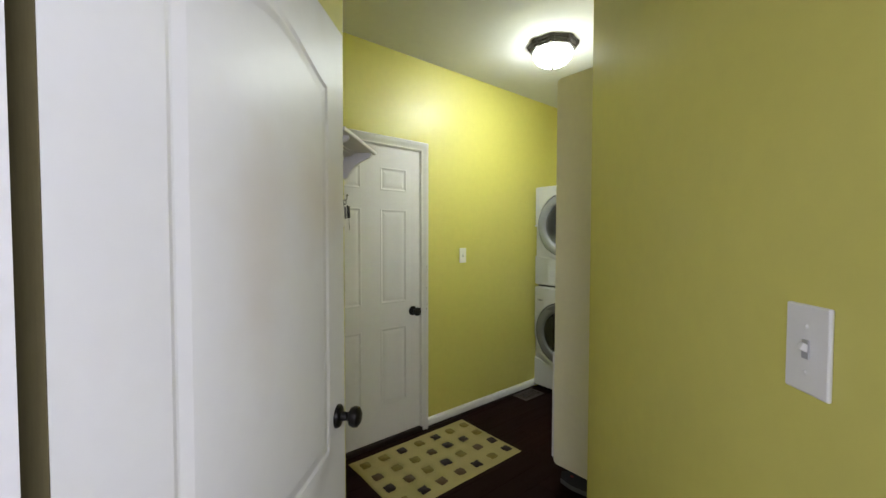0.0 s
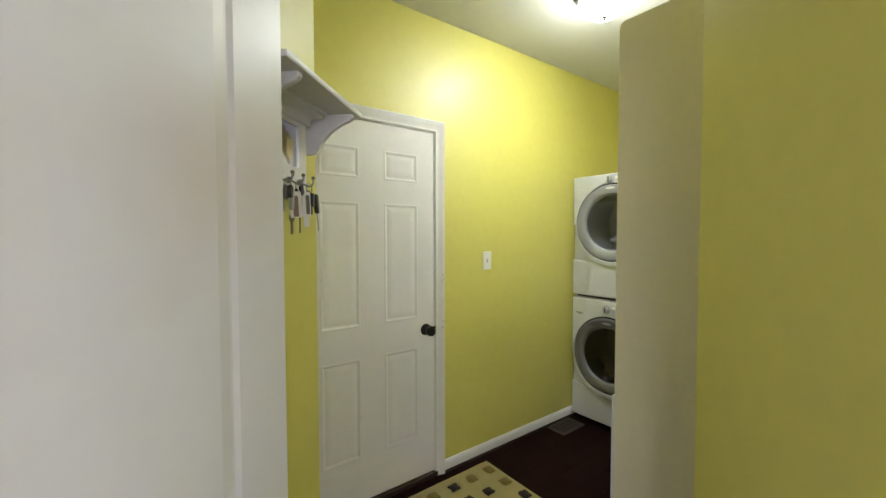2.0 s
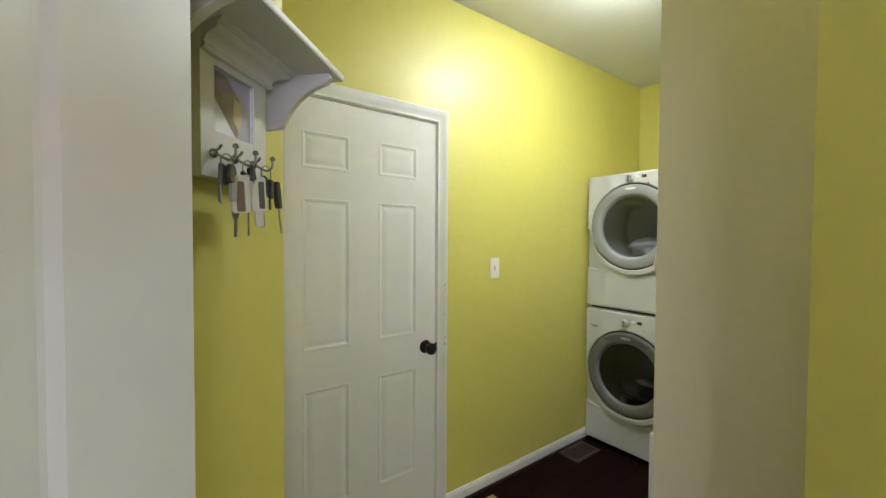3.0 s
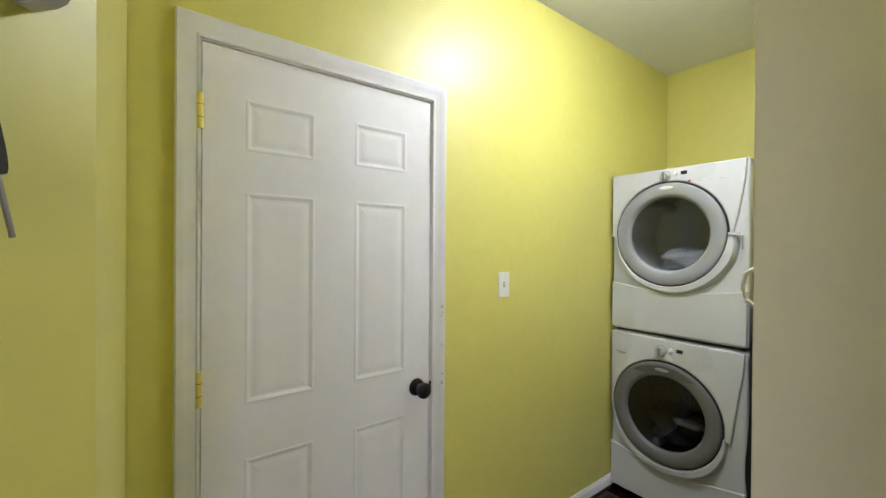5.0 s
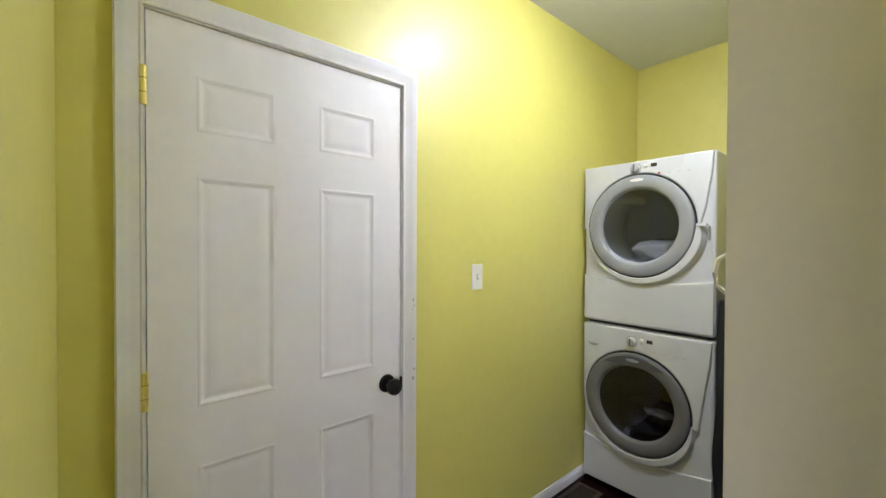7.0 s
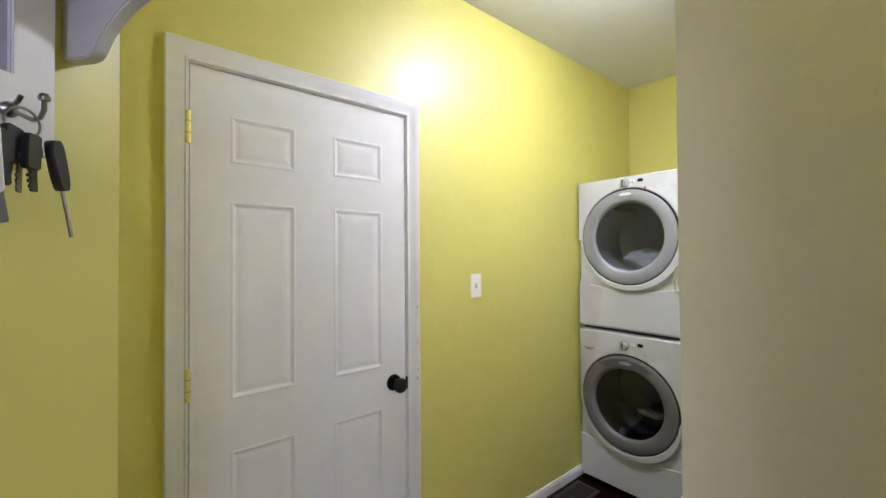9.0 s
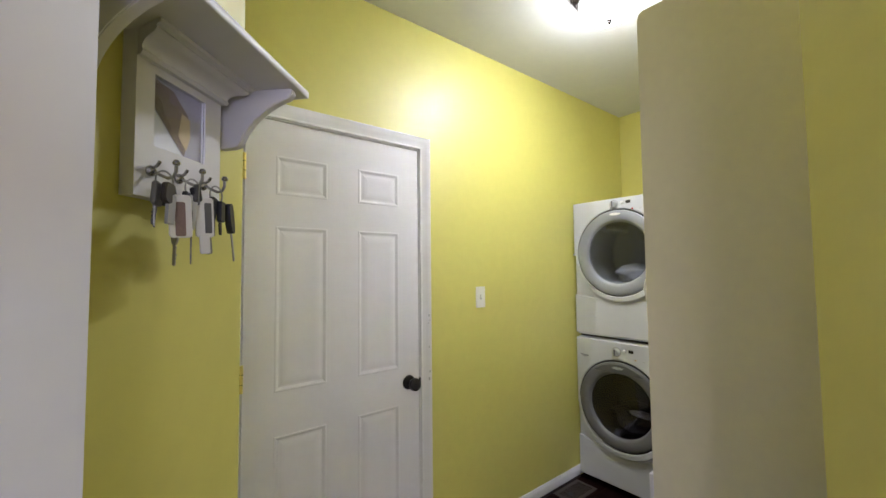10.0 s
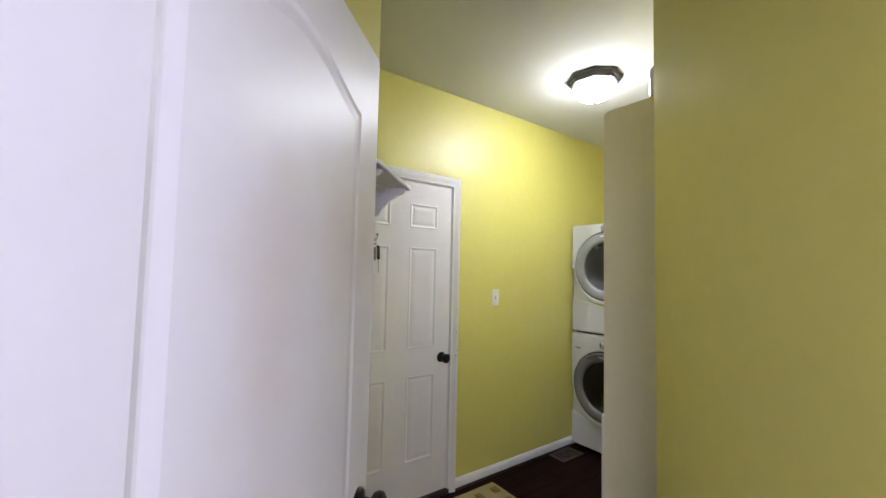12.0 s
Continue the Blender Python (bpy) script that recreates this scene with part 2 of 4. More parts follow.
def piece(name, me, parent, m):
    """A repeat that shares its mesh."""
    ob = new(name, me)
    ob.parent = parent
    ob.matrix_basis = m
    return ob


# ---------- structure ----------
CEIL = 2.69
L_V, R_V = -0.4285, -1.4255
C_IN, C_OUT = -1.943, -2.075
hx = lambda u, v: tuple(hall(u, v))[:2]

solid("wall_north", box(box(box(bmesh.new(), -0.5, -0.02, 0, 0.12, 0, CEIL), 0.812, 3.0, 0, 0.12, 0, CEIL), -0.02, 0.812, 0, 0.12, 2.052, CEIL),
      YELLOW, "yellow painted drywall around the white back door", "wall", "structure")
solid("wall_east", B(2.858, 2.98, -1.742, -0.001, 0, CEIL), YELLOW, "yellow painted end wall behind the stacked machines", "wall", "structure")
solid("wall_south", B(0.532, 2.857, -1.742, -1.622, 0, CEIL), YELLOW, "yellow painted wall behind the tall cabinet", "wall", "structure")
solid("wall_west", prism([hx(-0.660, L_V), (-0.168, -0.001), (-0.32, -0.001), (-0.32, -0.716), hx(C_OUT, -0.31), hx(C_OUT, L_V)], 0, CEIL),
      YELLOW, "yellow painted angled wall carrying the key shelf", "wall", "structure")
solid("wall_passage", prism([(0.532, -1.484), (0.531, -1.742), (0.40, -1.742), hx(C_OUT, -1.5455), hx(C_OUT, R_V)], 0, CEIL),
      YELLOW, "yellow painted passage wall with a light switch", "wall", "structure")
for nm, v0, v1, z0, z1 in (("wall_entry_1", -0.572, L_V - 0.001, 0, CEIL), ("wall_entry_2", R_V + 0.001, -1.412, 0, CEIL), ("wall_entry_3", -1.412, -0.572, 2.052, CEIL)):
    solid(nm, prism([hx(C_OUT, v0), hx(C_IN, v0), hx(C_IN, v1), hx(C_OUT, v1)], z0, z1), YELLOW, "painted drywall beside the entry door", "wall", "structure")
# outer hall, behind the walker: unseen walls, with openings for the added windows
solid("wall_hall_1", prism([hx(C_OUT - 0.12, R_V), hx(C_OUT - 0.003, R_V), hx(C_OUT - 0.003, -2.4), hx(C_OUT - 0.12, -2.4)], 0, CEIL), PALE, "pale painted hall wall", "wall", "structure")
solid("wall_hall_2", prism([hx(C_OUT - 0.12, L_V), hx(C_OUT - 0.003, L_V), hx(C_OUT - 0.003, 0.4), hx(C_OUT - 0.12, 0.4)], 0, CEIL), PALE, "pale painted hall wall", "wall", "structure")
solid("wall_hall_3", prism([hx(-4.72, 0.4), hx(-2.07, 0.4), hx(-2.07, 0.52), hx(-4.72, 0.52)], 0, CEIL), PALE, "pale painted hall wall", "wall", "structure")
bm = bmesh.new()
for u0, u1, z0, z1 in ((-4.72, -4.50, 0, CEIL), (-2.70, -2.07, 0, CEIL), (-4.50, -2.70, 0, 1.18), (-4.50, -2.70, 2.42, CEIL)):
    prism([hx(u0, -2.52), hx(u1, -2.52), hx(u1, -2.4), hx(u0, -2.4)], z0, z1, bm)
solid("wall_hall_4", bm, PALE, "unseen pale hall wall with an opening for an added window", "wall", "structure")
bm = bmesh.new()
for v0, v1, z0, z1 in ((-2.4, -1.65, 0, CEIL), (-0.25, 0.4, 0, CEIL), (-1.65, -0.25, 0, 1.18), (-1.65, -0.25, 2.42, CEIL)):
    prism([hx(-4.72, v0), hx(-4.6, v0), hx(-4.6, v1), hx(-4.72, v1)], z0, z1, bm)
solid("wall_hall_5", bm, PALE, "unseen pale hall wall with an opening for an added window", "wall", "structure")
FOOTPRINT = [hx(-4.72, 0.52), hx(-4.72, -2.52), hx(-2.07, -2.52), hx(-2.07, -1.546), (0.40, -1.743), (2.98, -1.743), (2.98, 0.121), (-0.5, 0.121), (-0.5, -0.716),
             hx(-2.07, -0.309), hx(-2.07, 0.52)]
solid("ceiling", prism(FOOTPRINT, CEIL + 0.001, CEIL + 0.12), CEILING,
      "off-white textured ceiling", "ceiling", kind="structure")
floor = solid("floor", prism(FOOTPRINT, -0.12, -0.008), SUBFLOOR,
              "very dark stained wood plank floor", "floor", kind="structure")
# unseen backing, added to keep light out behind the closed back door
solid("wall_backing", B(-0.3, 1.1, 0.3, 0.36, -0.1, 2.4), OUTSIDE, "unseen backing wall added to block light behind the back door", "wall", "structure")


# ---------- doors ----------
def cell_panel(x0, x1, z0, z1, arch=0.0, steps=((0.003, 0.0012), (0.004, 0.0), (0.010, -0.0056), (0.006, 0.0), (0.010, 0.0017), (0.010, 0.0009), (0.008, 0.0003))):
    """A moulded panel facing -y: sunk bead, then a raised field. arch: rise of its top."""
    bm = bmesh.new()
    pts = [(x0, z0), (x1, z0), (x1, z1)]
    if arch:
        pts += [(x1 + (x0 - x1) * i / 20, z1 + arch * (0.5 - 0.5 * math.cos(2 * math.pi * i / 20)) ** 0.75) for i in range(1, 20)]
    pts.append((x0, z1))
    f = bm.faces.new([bm.verts.new((x, 0, z)) for x, z in pts])
    f.normal_update()
    if f.normal.y > 0:
        f.normal_flip()
    for width, depth in steps:
        bmesh.ops.inset_region(bm, faces=[f], thickness=width, depth=depth, use_even_offset=True, use_boundary=True)
    return bm


def strip_face(bm, pts, y=0.0):
    f = bm.faces.new([bm.verts.new((x, y, z)) for x, z in pts])
    f.normal_update()
    if f.normal.y > 0:
        f.normal_flip()


def slab_with(bm, x0, x1, z0, z1, thick, cells):
    """The front of a door leaf, less its panel cells, with its edges and back."""
    xs = sorted({x0, x1, *[c[0] for c in cells], *[c[1] for c in cells]})
    zs = sorted({z0, z1, *[c[2] for c in cells], *[c[3] for c in cells]})
    for xa, xb in zip(xs, xs[1:]):
        for za, zb in zip(zs, zs[1:]):
            mx, mz = (xa + xb) / 2, (za + zb) / 2
            if any(c[0] < mx < c[1] and c[2] < mz < c[3] for c in cells):
                continue
            strip_face(bm, [(xa, za), (xb, za), (xb, zb), (xa, zb)])
    return leaf_edges(bm, x0, x1, z0, z1, thick)


def leaf_edges(bm, x0, x1, z0, z1, thick):
    a = [bm.verts.new((x, 0, z)) for x, z in ((x0, z0), (x1, z0), (x1, z1), (x0, z1))]
    b = [bm.verts.new((x, thick, z)) for x, z in ((x0, z0), (x1, z0), (x1, z1), (x0, z1))]
    bm.faces.new((b[1], b[0], b[3], b[2]))
    for i in range(4):
        j = (i + 1) % 4
        bm.faces.new((a[j], a[i], b[i], b[j]))
    bmesh.ops.remove_doubles(bm, verts=bm.verts[:], dist=1e-5)
    return bm


def round_knob(parent, x, z, out, material, face=0.0):
    """A rosette and a round knob that stands out along -y (out > 0) or +y."""
    s = -1 if out > 0 else 1
    knob = part("knob", lathe([(0.0, 0), (0.034, 0), (0.034, 0.004 * s), (0.030, 0.010 * s), (0.014, 0.014 * s), (0.012, 0.030 * s), (0.016, 0.036 * s), (0.026, 0.041 * s),
                               (0.0305, 0.052 * s), (0.0285, 0.063 * s), (0.018, 0.070 * s), (0.0, 0.072 * s)], "y", 32), material, parent, "dark bronze round door knob")
    knob.location = (x, face, z)
    return knob


# the back door, closed, in the north wall
back_door = thing("door_1", pose(0, 0, 0), "closed white six-panel door with brass hinges and dark knob", "door", kind="structure")
DW = 0.793
CELLS = [(a, b, z0, z1) for a, b in ((0.113, 0.324), (0.467, 0.680)) for z0, z1 in ((0.268, 0.798), (0.966, 1.611), (1.736, 1.892))]
leaf = part("slab", slab_with(bmesh.new(), 0.0, DW, 0.036, 2.032, 0.035, CELLS), DOORPAINT, back_door)
leaf.location = (0, 0.004, 0)
for c in CELLS:
    part("panel", cell_panel(*c), DOORPAINT, leaf, angle=1)
round_knob(leaf, 0.733, 0.893, 1, BRONZE)
for z in (1.83, 1.04, 0.25):
    hinge = part("hinge", tube([(-0.006, -0.008, z - 0.05), (-0.006, -0.008, z + 0.05)], 0.0080, 12), BRASS, back_door, "brass butt hinge")
    part("hinge_leaf", B(-0.005, 0.0005, -0.006, 0.004, z - 0.05, z + 0.05, bevel=0.001), BRASS, hinge)
    for dz in (-0.018, 0.018):
        part("knuckle_joint", lathe([(0.0, z + dz - 0.001), (0.0084, z + dz - 0.0006), (0.0084, z + dz + 0.0006), (0.0, z + dz + 0.001)], "z", 12), BRONZE, hinge).location = (-0.006, -0.008, 0)
part("strike_plate", B(0.7945, 0.803, -0.004, 0.02, 0.855, 0.906, bevel=0.001), BRONZE, back_door, "dark bronze strike plate")
part("threshold", B(-0.018, 0.811, -0.012, 0.09, -0.004, 0.030, bevel=0.004), THRESHOLD, back_door, "dark wooden threshold")


def casing(pts_in, pts_out, name, parent):
    """A mitred casing: flat back band, a bead and a thinner inner edge, along an open line of inner and outer corners."""
    bm = bmesh.new()
    prof = [(0.0, 0.0), (0.0, 0.009), (0.10, 0.0105), (0.16, 0.008), (0.55, 0.0125), (0.72, 0.0175), (0.93, 0.0185), (1.0, 0.014), (1.0, 0.0)]
    rows = [[bm.verts.new((i[0] + (o[0] - i[0]) * s, -d, i[1] + (o[1] - i[1]) * s)) for s, d in prof] for i, o in zip(pts_in, pts_out)]
    for p, q in zip(rows, rows[1:]):
        for k in range(len(prof) - 1):
            bm.faces.new((p[k], p[k + 1], q[k + 1], q[k]))
    bm.faces.new(rows[0])
    bm.faces.new(rows[-1])
    bmesh.ops.recalc_face_normals(bm, faces=bm.faces[:])
    return part(name, bm, TRIM, parent)


frame_1 = thing("trim_1", pose(0, 0, 0), "white moulded door casing with scuffed latch side", "door trim", kind="structure")
casing([(-0.0055, 0.0), (-0.0055, 2.039), (0.799, 2.039), (0.799, 0.0)], [(-0.066, 0.0), (-0.066, 2.100), (0.860, 2.100), (0.860, 0.0)], "casing", frame_1)
part("jamb", B(-0.019, -0.0028, 0.001, 0.115, 0, 2.05), TRIM, frame_1)
part("jamb", B(0.7957, 0.811, 0.001, 0.115, 0, 2.05), TRIM, frame_1)
part("head_jamb", B(-0.0026, 0.7955, 0.001, 0.115, 2.0345, 2.051), TRIM, frame_1)
part("door_stop", B(-0.0026, 0.7955, 0.041, 0.053, 2.02, 2.034), TRIM, frame_1)
for x, z, w, h in ((0.842, 1.205, 0.006, 0.012), (0.846, 1.182, 0.004, 0.008), (0.838, 1.168, 0.007, 0.004), (0.842, 1.05, 0.003, 0.012), (0.846, 0.93, 0.007, 0.01), (0.842, 0.895, 0.008, 0.014)):
    part("scuff", B(x - w / 2, x + w / 2, -0.0192, -0.0165, z - h / 2, z + h / 2, bevel=0.001), GREYPLASTIC, frame_1, "grey scuff in the paint")


def skirting(name, x0, x1):
    bm = bmesh.new()
    prof = [(0.0, 0.017), (-0.014, 0.017), (-0.014, 0.054), (-0.012, 0.062), (-0.008, 0.067), (-0.006, 0.073), (0.0, 0.075)]
    a, b = ([bm.verts.new((x, y, z)) for y, z in prof] for x in (x0, x1))
    for k in range(len(prof) - 1):
        bm.faces.new((a[k], a[k + 1], b[k + 1], b[k]))
    bm.faces.new(a)
    bm.faces.new(b)
    bmesh.ops.recalc_face_normals(bm, faces=bm.faces[:])
    return solid(name, bm, TRIM, "white painted baseboard along the yellow wall", "baseboard", "structure")


skirting("baseboard", 0.8615, 2.857)
# dark round strip, added for the dark line under the baseboard
solid("trim_3", lathe([(0.0, 0.8615), (0.0165, 0.8615), (0.0165, 2.128), (0.0, 2.128)], "x", 24), THRESHOLD, "dark strip filling the line under the baseboard", "floor trim", "structure")

# the entry door, standing open along the passage: local x runs from hinge to latch, the seen face is -y
EW = 0.838
entry_door = thing("door_2", HALL @ pose(-1.920, -0.5755, 0), "open white door with an arched top panel and dark knob", "door", kind="structure")
UP = (0.154, 0.717, 0.815, 1.838)
LOW = (0.154, 0.717, 0.215, 0.690)
bm = bmesh.new()
PEAK = 0.066
MOULD = ((0.010, -0.0032), (0.005, 0.0), (0.024, 0.0036))
for xa, xb, za, zb in ((0, UP[0], 0.012, 2.035), (UP[1], EW, 0.012, 2.035), (UP[0], UP[1], 0.012, LOW[2]), (UP[0], UP[1], LOW[3], UP[2])):
    strip_face(bm, [(xa, za), (xb, za), (xb, zb), (xa, zb)])
arc = [(UP[1] + (UP[0] - UP[1]) * i / 20, UP[3] + PEAK * (0.5 - 0.5 * math.cos(2 * math.pi * i / 20)) ** 0.75) for i in range(21)]
for p, q in zip(arc, arc[1:]):
    strip_face(bm, [p, (p[0], 2.035), (q[0], 2.035), q])
eleaf = part("slab", leaf_edges(bm, 0, EW, 0.012, 2.035, 0.035), PATCHY, entry_door)
part("panel", cell_panel(*UP, arch=PEAK, steps=MOULD), PATCHY, eleaf, angle=1)
part("panel", cell_panel(*LOW, steps=MOULD), PATCHY, eleaf, angle=1)
round_knob(eleaf, EW - 0.062, 0.894, 1, BRONZE)
round_knob(eleaf, EW - 0.062, 0.894, -1, BRONZE, 0.035)
# thin dark strip on the hinge edge, painted as the gap's shade
part("hinge_gap_strip", B(-0.0018, -0.0003, 0.0004, 0.0346, 0.013, 2.034), GAPOLIVE, eleaf, "dark olive strip standing in for shade in the hinge gap")
part("latch_plate", B(EW, EW + 0.0015, 0.006, 0.029, 0.865, 0.923), BRONZE, eleaf)
for z in (1.83, 1.04, 0.25):
    part("hinge", tube([(-0.010, 0.036, z - 0.045), (-0.010, 0.036, z + 0.045)], 0.005, 10), BRONZE, entry_door, "dark bronze hinge")

frame_2 = thing("trim_2", HALL, "white painted jamb and casing of the entry doorway", "door trim", kind="structure")
part("jamb", B(C_OUT + 0.001, C_IN - 0.001, -0.5735, -0.573 + 0.0005, 0, 2.05), TRIM, frame_2)
part("jamb", B(C_OUT + 0.001, C_IN - 0.001, -1.4115, -1.404, 0, 2.05), TRIM, frame_2)
part("head_jamb", B(C_OUT + 0.001, C_IN - 0.001, -1.403, -0.5745, 2.04, 2.0515), TRIM, frame_2)
part("casing", B(C_OUT - 0.016, C_OUT - 0.001, -0.573, -0.51, 0, 2.10, bevel=0.003), TRIM, frame_2)
part("casing", B(C_OUT - 0.016, C_OUT - 0.001, -1.4245, -1.404, 0, 2.10, bevel=0.003), TRIM, frame_2)


def added_window(name, m, half):
    """An unseen two-sash window, added as a daylight source, its face along local y."""
    ob = thing(name, m, "unseen white-framed window added to bring daylight into the hall", "window", kind="structure")
    for y0, y1, z0, z1 in ((-half, 0.05 - half, 0, 1.24), (half - 0.05, half, 0, 1.24), (0.05 - half, half - 0.05, 0, 0.05), (0.05 - half, half - 0.05, 1.19, 1.24), (0.05 - half, half - 0.05, 0.6, 0.64)):
        part("window_frame", B(-0.03, 0.01, y0, y1, z0, z1), TRIM, ob)
    for z0, z1 in ((0.05, 0.6), (0.64, 1.19)):
        part("pane", B(-0.014, -0.008, 0.05 - half, half - 0.05, z0, z1), GLASSCLEAR, ob).visible_shadow = False


added_window("unseen_window_1", HALL @ pose(-3.60, -2.46, 1.18, 0, 0, 90), 0.9)
added_window("unseen_window_2", HALL @ pose(-4.67, -0.95, 1.18), 0.7)


# ---------- switches ----------
def light_switch(m, label):
    """A plate facing -y, on its own base plane."""
    sw = thing("light_switch", m, label, "light switch", "light switches")
    part("plate", B(-0.035, 0.035, -0.006, 0.0, -0.0585, 0.0585, bevel=0.003, seg=3), WHITEPLASTIC, sw)
    part("surround", B(-0.006, 0.006, -0.0075, -0.005, -0.0125, 0.0125, bevel=0.001), GREYPLASTIC, sw)
    bm = B(-0.0045, 0.0045, -0.016, -0.004, -0.004, 0.006, bevel=0.0015)
    bmesh.ops.rotate(bm, matrix=Matrix.Rotation(radians(-25), 3, "X"), cent=(0, -0.006, 0), verts=bm.verts[:])
    part("toggle", bm, WHITEPLASTIC, sw)
    for z in (-0.030, 0.030):
        s = part("screw", lathe([(0.0, -0.0075), (0.002, -0.0073), (0.0034, -0.0062), (0.0034, -0.005)], "y", 12), WHITEPLASTIC, sw)
        s.location = (0, 0, z)
    return sw


light_switch(pose(1.213, 0, 1.276), "white toggle light switch on the yellow wall")
light_switch(HALL @ pose(-1.709, R_V, 1.281, 0, 0, 180), "white toggle light switch on the passage wall")


# ---------- ceiling lamp ----------
def octagon(bm, r, z0, z1, notch, slope=0.0):
    """A squarish plate with stepped corners, as the lamp's pan."""
    pts = []
    for k in range(8):
        a = math.pi / 4 * k
        d, s = Vector((math.cos(a), math.sin(a))), Vector((-math.sin(a), math.cos(a)))
        w = r * math.tan(math.pi / 8)
        for q, e in ((-w * 0.62, r), (w * 0.62, r)):
            pts.append(d * e + s * q)
        a2 = a + math.pi / 8
        c = Vector((math.cos(a2), math.sin(a2)))
        side = Vector((-math.sin(a2), math.cos(a2)))
        for q in (-notch, notch):
            pts.append(c * (r * 1.075) + side * q)
    low = [bm.verts.new((p.x * (1 - slope), p.y * (1 - slope), z0)) for p in pts]
    top = [bm.verts.new((p.x, p.y, z1)) for p in pts]
    bm.faces.new(low)
    bm.faces.new(top)
    for i in range(len(pts)):
        j = (i + 1) % len(pts)
        bm.faces.new((low[i], low[j], top[j], top[i]))
    bmesh.ops.recalc_face_normals(bm, faces=bm.faces[:])
    return bm


lamp = thing("ceiling_lamp", pose(1.338, -0.735, CEIL, 0, 0, 10), "flush ceiling lamp with bronze octagonal pan and lit bowl", "ceiling lamp")
pan = octagon(bmesh.new(), 0.153, -0.014, 0.0, 0.019)
octagon(pan, 0.145, -0.030, -0.014, 0.017, 0.02)
octagon(pan, 0.136, -0.045, -0.030, 0.015, 0.03)
part("pan", pan, LAMPBRONZE, lamp, "brushed dark bronze pan")
bowl = part("bowl", lathe([(0.122, -0.0455), (0.127, -0.0560), (0.125, -0.0730), (0.117, -0.0930), (0.102, -0.1100), (0.079, -0.1240), (0.050, -0.1330), (0.018, -0.1370), (0.0, -0.1375)], "z", 48), BULB, lamp, "lit frosted glass bowl")
part("finial", lathe([(0.0, -0.1360), (0.013, -0.1372), (0.015, -0.1430), (0.006, -0.1480), (0.010, -0.1550), (0.0, -0.1630)], "z", 20), LAMPBRONZE, lamp)


# ---------- stacked washer and dryer ----------
MW, MD = 0.676, 0.715


def ray_rect(cy, cz, a, y0, y1, z0, z1):
    c, s = math.cos(a), math.sin(a)
    t = min([(y1 - cy) / c if c > 1e-9 else 9, (y0 - cy) / c if c < -1e-9 else 9, (z1 - cz) / s if s > 1e-9 else 9, (z0 - cz) / s if s < -1e-9 else 9])
    return cy + t * c, cz + t * s


def machine(name, z, height, cy, cz, kick, dark, label, foot):
    """A front loader facing -x; local y runs from 0 to -MW, z from its base."""
    ob = thing(name, pose(2.130, -0.014, z), label, name.replace("_", " "), "stacked laundry machines")
    # shell with a round opening in front
    bm = bmesh.new()
    box(bm, 0.004, MD, -MW, 0, foot, height, bevel=0.014, seg=3)
    gone = [f for f in bm.faces if f.normal.x < -0.99 and f.calc_area() > 0.1]
    bmesh.ops.delete(bm, geom=gone, context="FACES")
    n, hole = 96, 0.245
    angles = sorted([2 * math.pi * i / n for i in range(n)] + [math.atan2(zz - cz, yy - cy) % (2 * math.pi) for yy in (-0.014, -MW + 0.014) for zz in (foot + 0.014, height - 0.014)])
    loops = []
    for k in range(7):
        s = k / 6
        row = []
        for a in angles:
            oy, oz = ray_rect(cy, cz, a, -MW + 0.014, -0.014, foot + 0.014, height - 0.014)
            iy, iz = cy + hole * math.cos(a), cz + hole * math.sin(a)
            y, zz = iy + (oy - iy) * s, iz + (oz - iz) * s
            bow = -0.010 * (1 - ((y + MW / 2) / (MW / 2)) ** 2) * (1 - ((zz - height / 2) / (height / 2)) ** 4)
            row.append(bm.verts.new((0.004 + bow, y, zz)))
        loops.append(row)
    for p, q in zip(loops, loops[1:]):
        for i in range(len(angles)):
            j = (i + 1) % len(angles)
            bm.faces.new((p[i], p[j], q[j], q[i]))
    bmesh.ops.recalc_face_normals(bm, faces=bm.faces[:])
    body = part("body", bm, ENAMEL, ob, "white enamelled casing")
    # drum
    drum = part("drum", lathe([(0.247, 0.0), (0.250, 0.03), (0.262, 0.06), (0.262, 0.42), (0.0, 0.44)], "x", 48), DRUM if dark else DRUMPALE, ob)
    drum.location = (0, cy, cz)
    for k in range(3):
        a = radians(80 + 120 * k)
        vane = B(0.08, 0.40, -0.02, 0.02, 0.205, 0.262, bevel=0.012)
        bmesh.ops.rotate(vane, matrix=Matrix.Rotation(a, 3, "X"), cent=(0, 0, 0), verts=vane.verts[:])
        part("vane", vane, RING, drum)
    # upper fascia, proud of the body, cut round the door; its outer edge slants in
    top = height - 0.006
    rr = 0.285
    half = [(cy + rr * math.cos(math.pi * i / 40), cz + rr * math.sin(math.pi * i / 40)) for i in range(41)]
    right, left = -MW + 0.008, -0.006
    lowz = cz + (0.0 if not dark else -0.045)
    outline = [(right + 0.052, lowz), (cy - rr - 0.001, lowz)] + [(y, zz) for y, zz in reversed(half)] + [(cy + rr + 0.001, lowz), (left, lowz), (left, top), (right, top), (right + 0.006, top - 0.10), (right + 0.030, top - 0.26)]
    clean = [outline[0]]
    for p in outline[1:]:
        if (Vector(p) - Vector(clean[-1])).length > 0.003:
            clean.append(p)
    part("fascia", plate(clean, 0.012, -0.016, 0.006), ENAMEL, ob, "white control fascia")
    # kick panel under a shallow curved seam
    dip = 0.038 if dark else 0.030
    seam = [(-0.004 - (MW - 0.008) * i / 24, kick - dip * math.sin(math.pi * i / 24)) for i in range(25)]
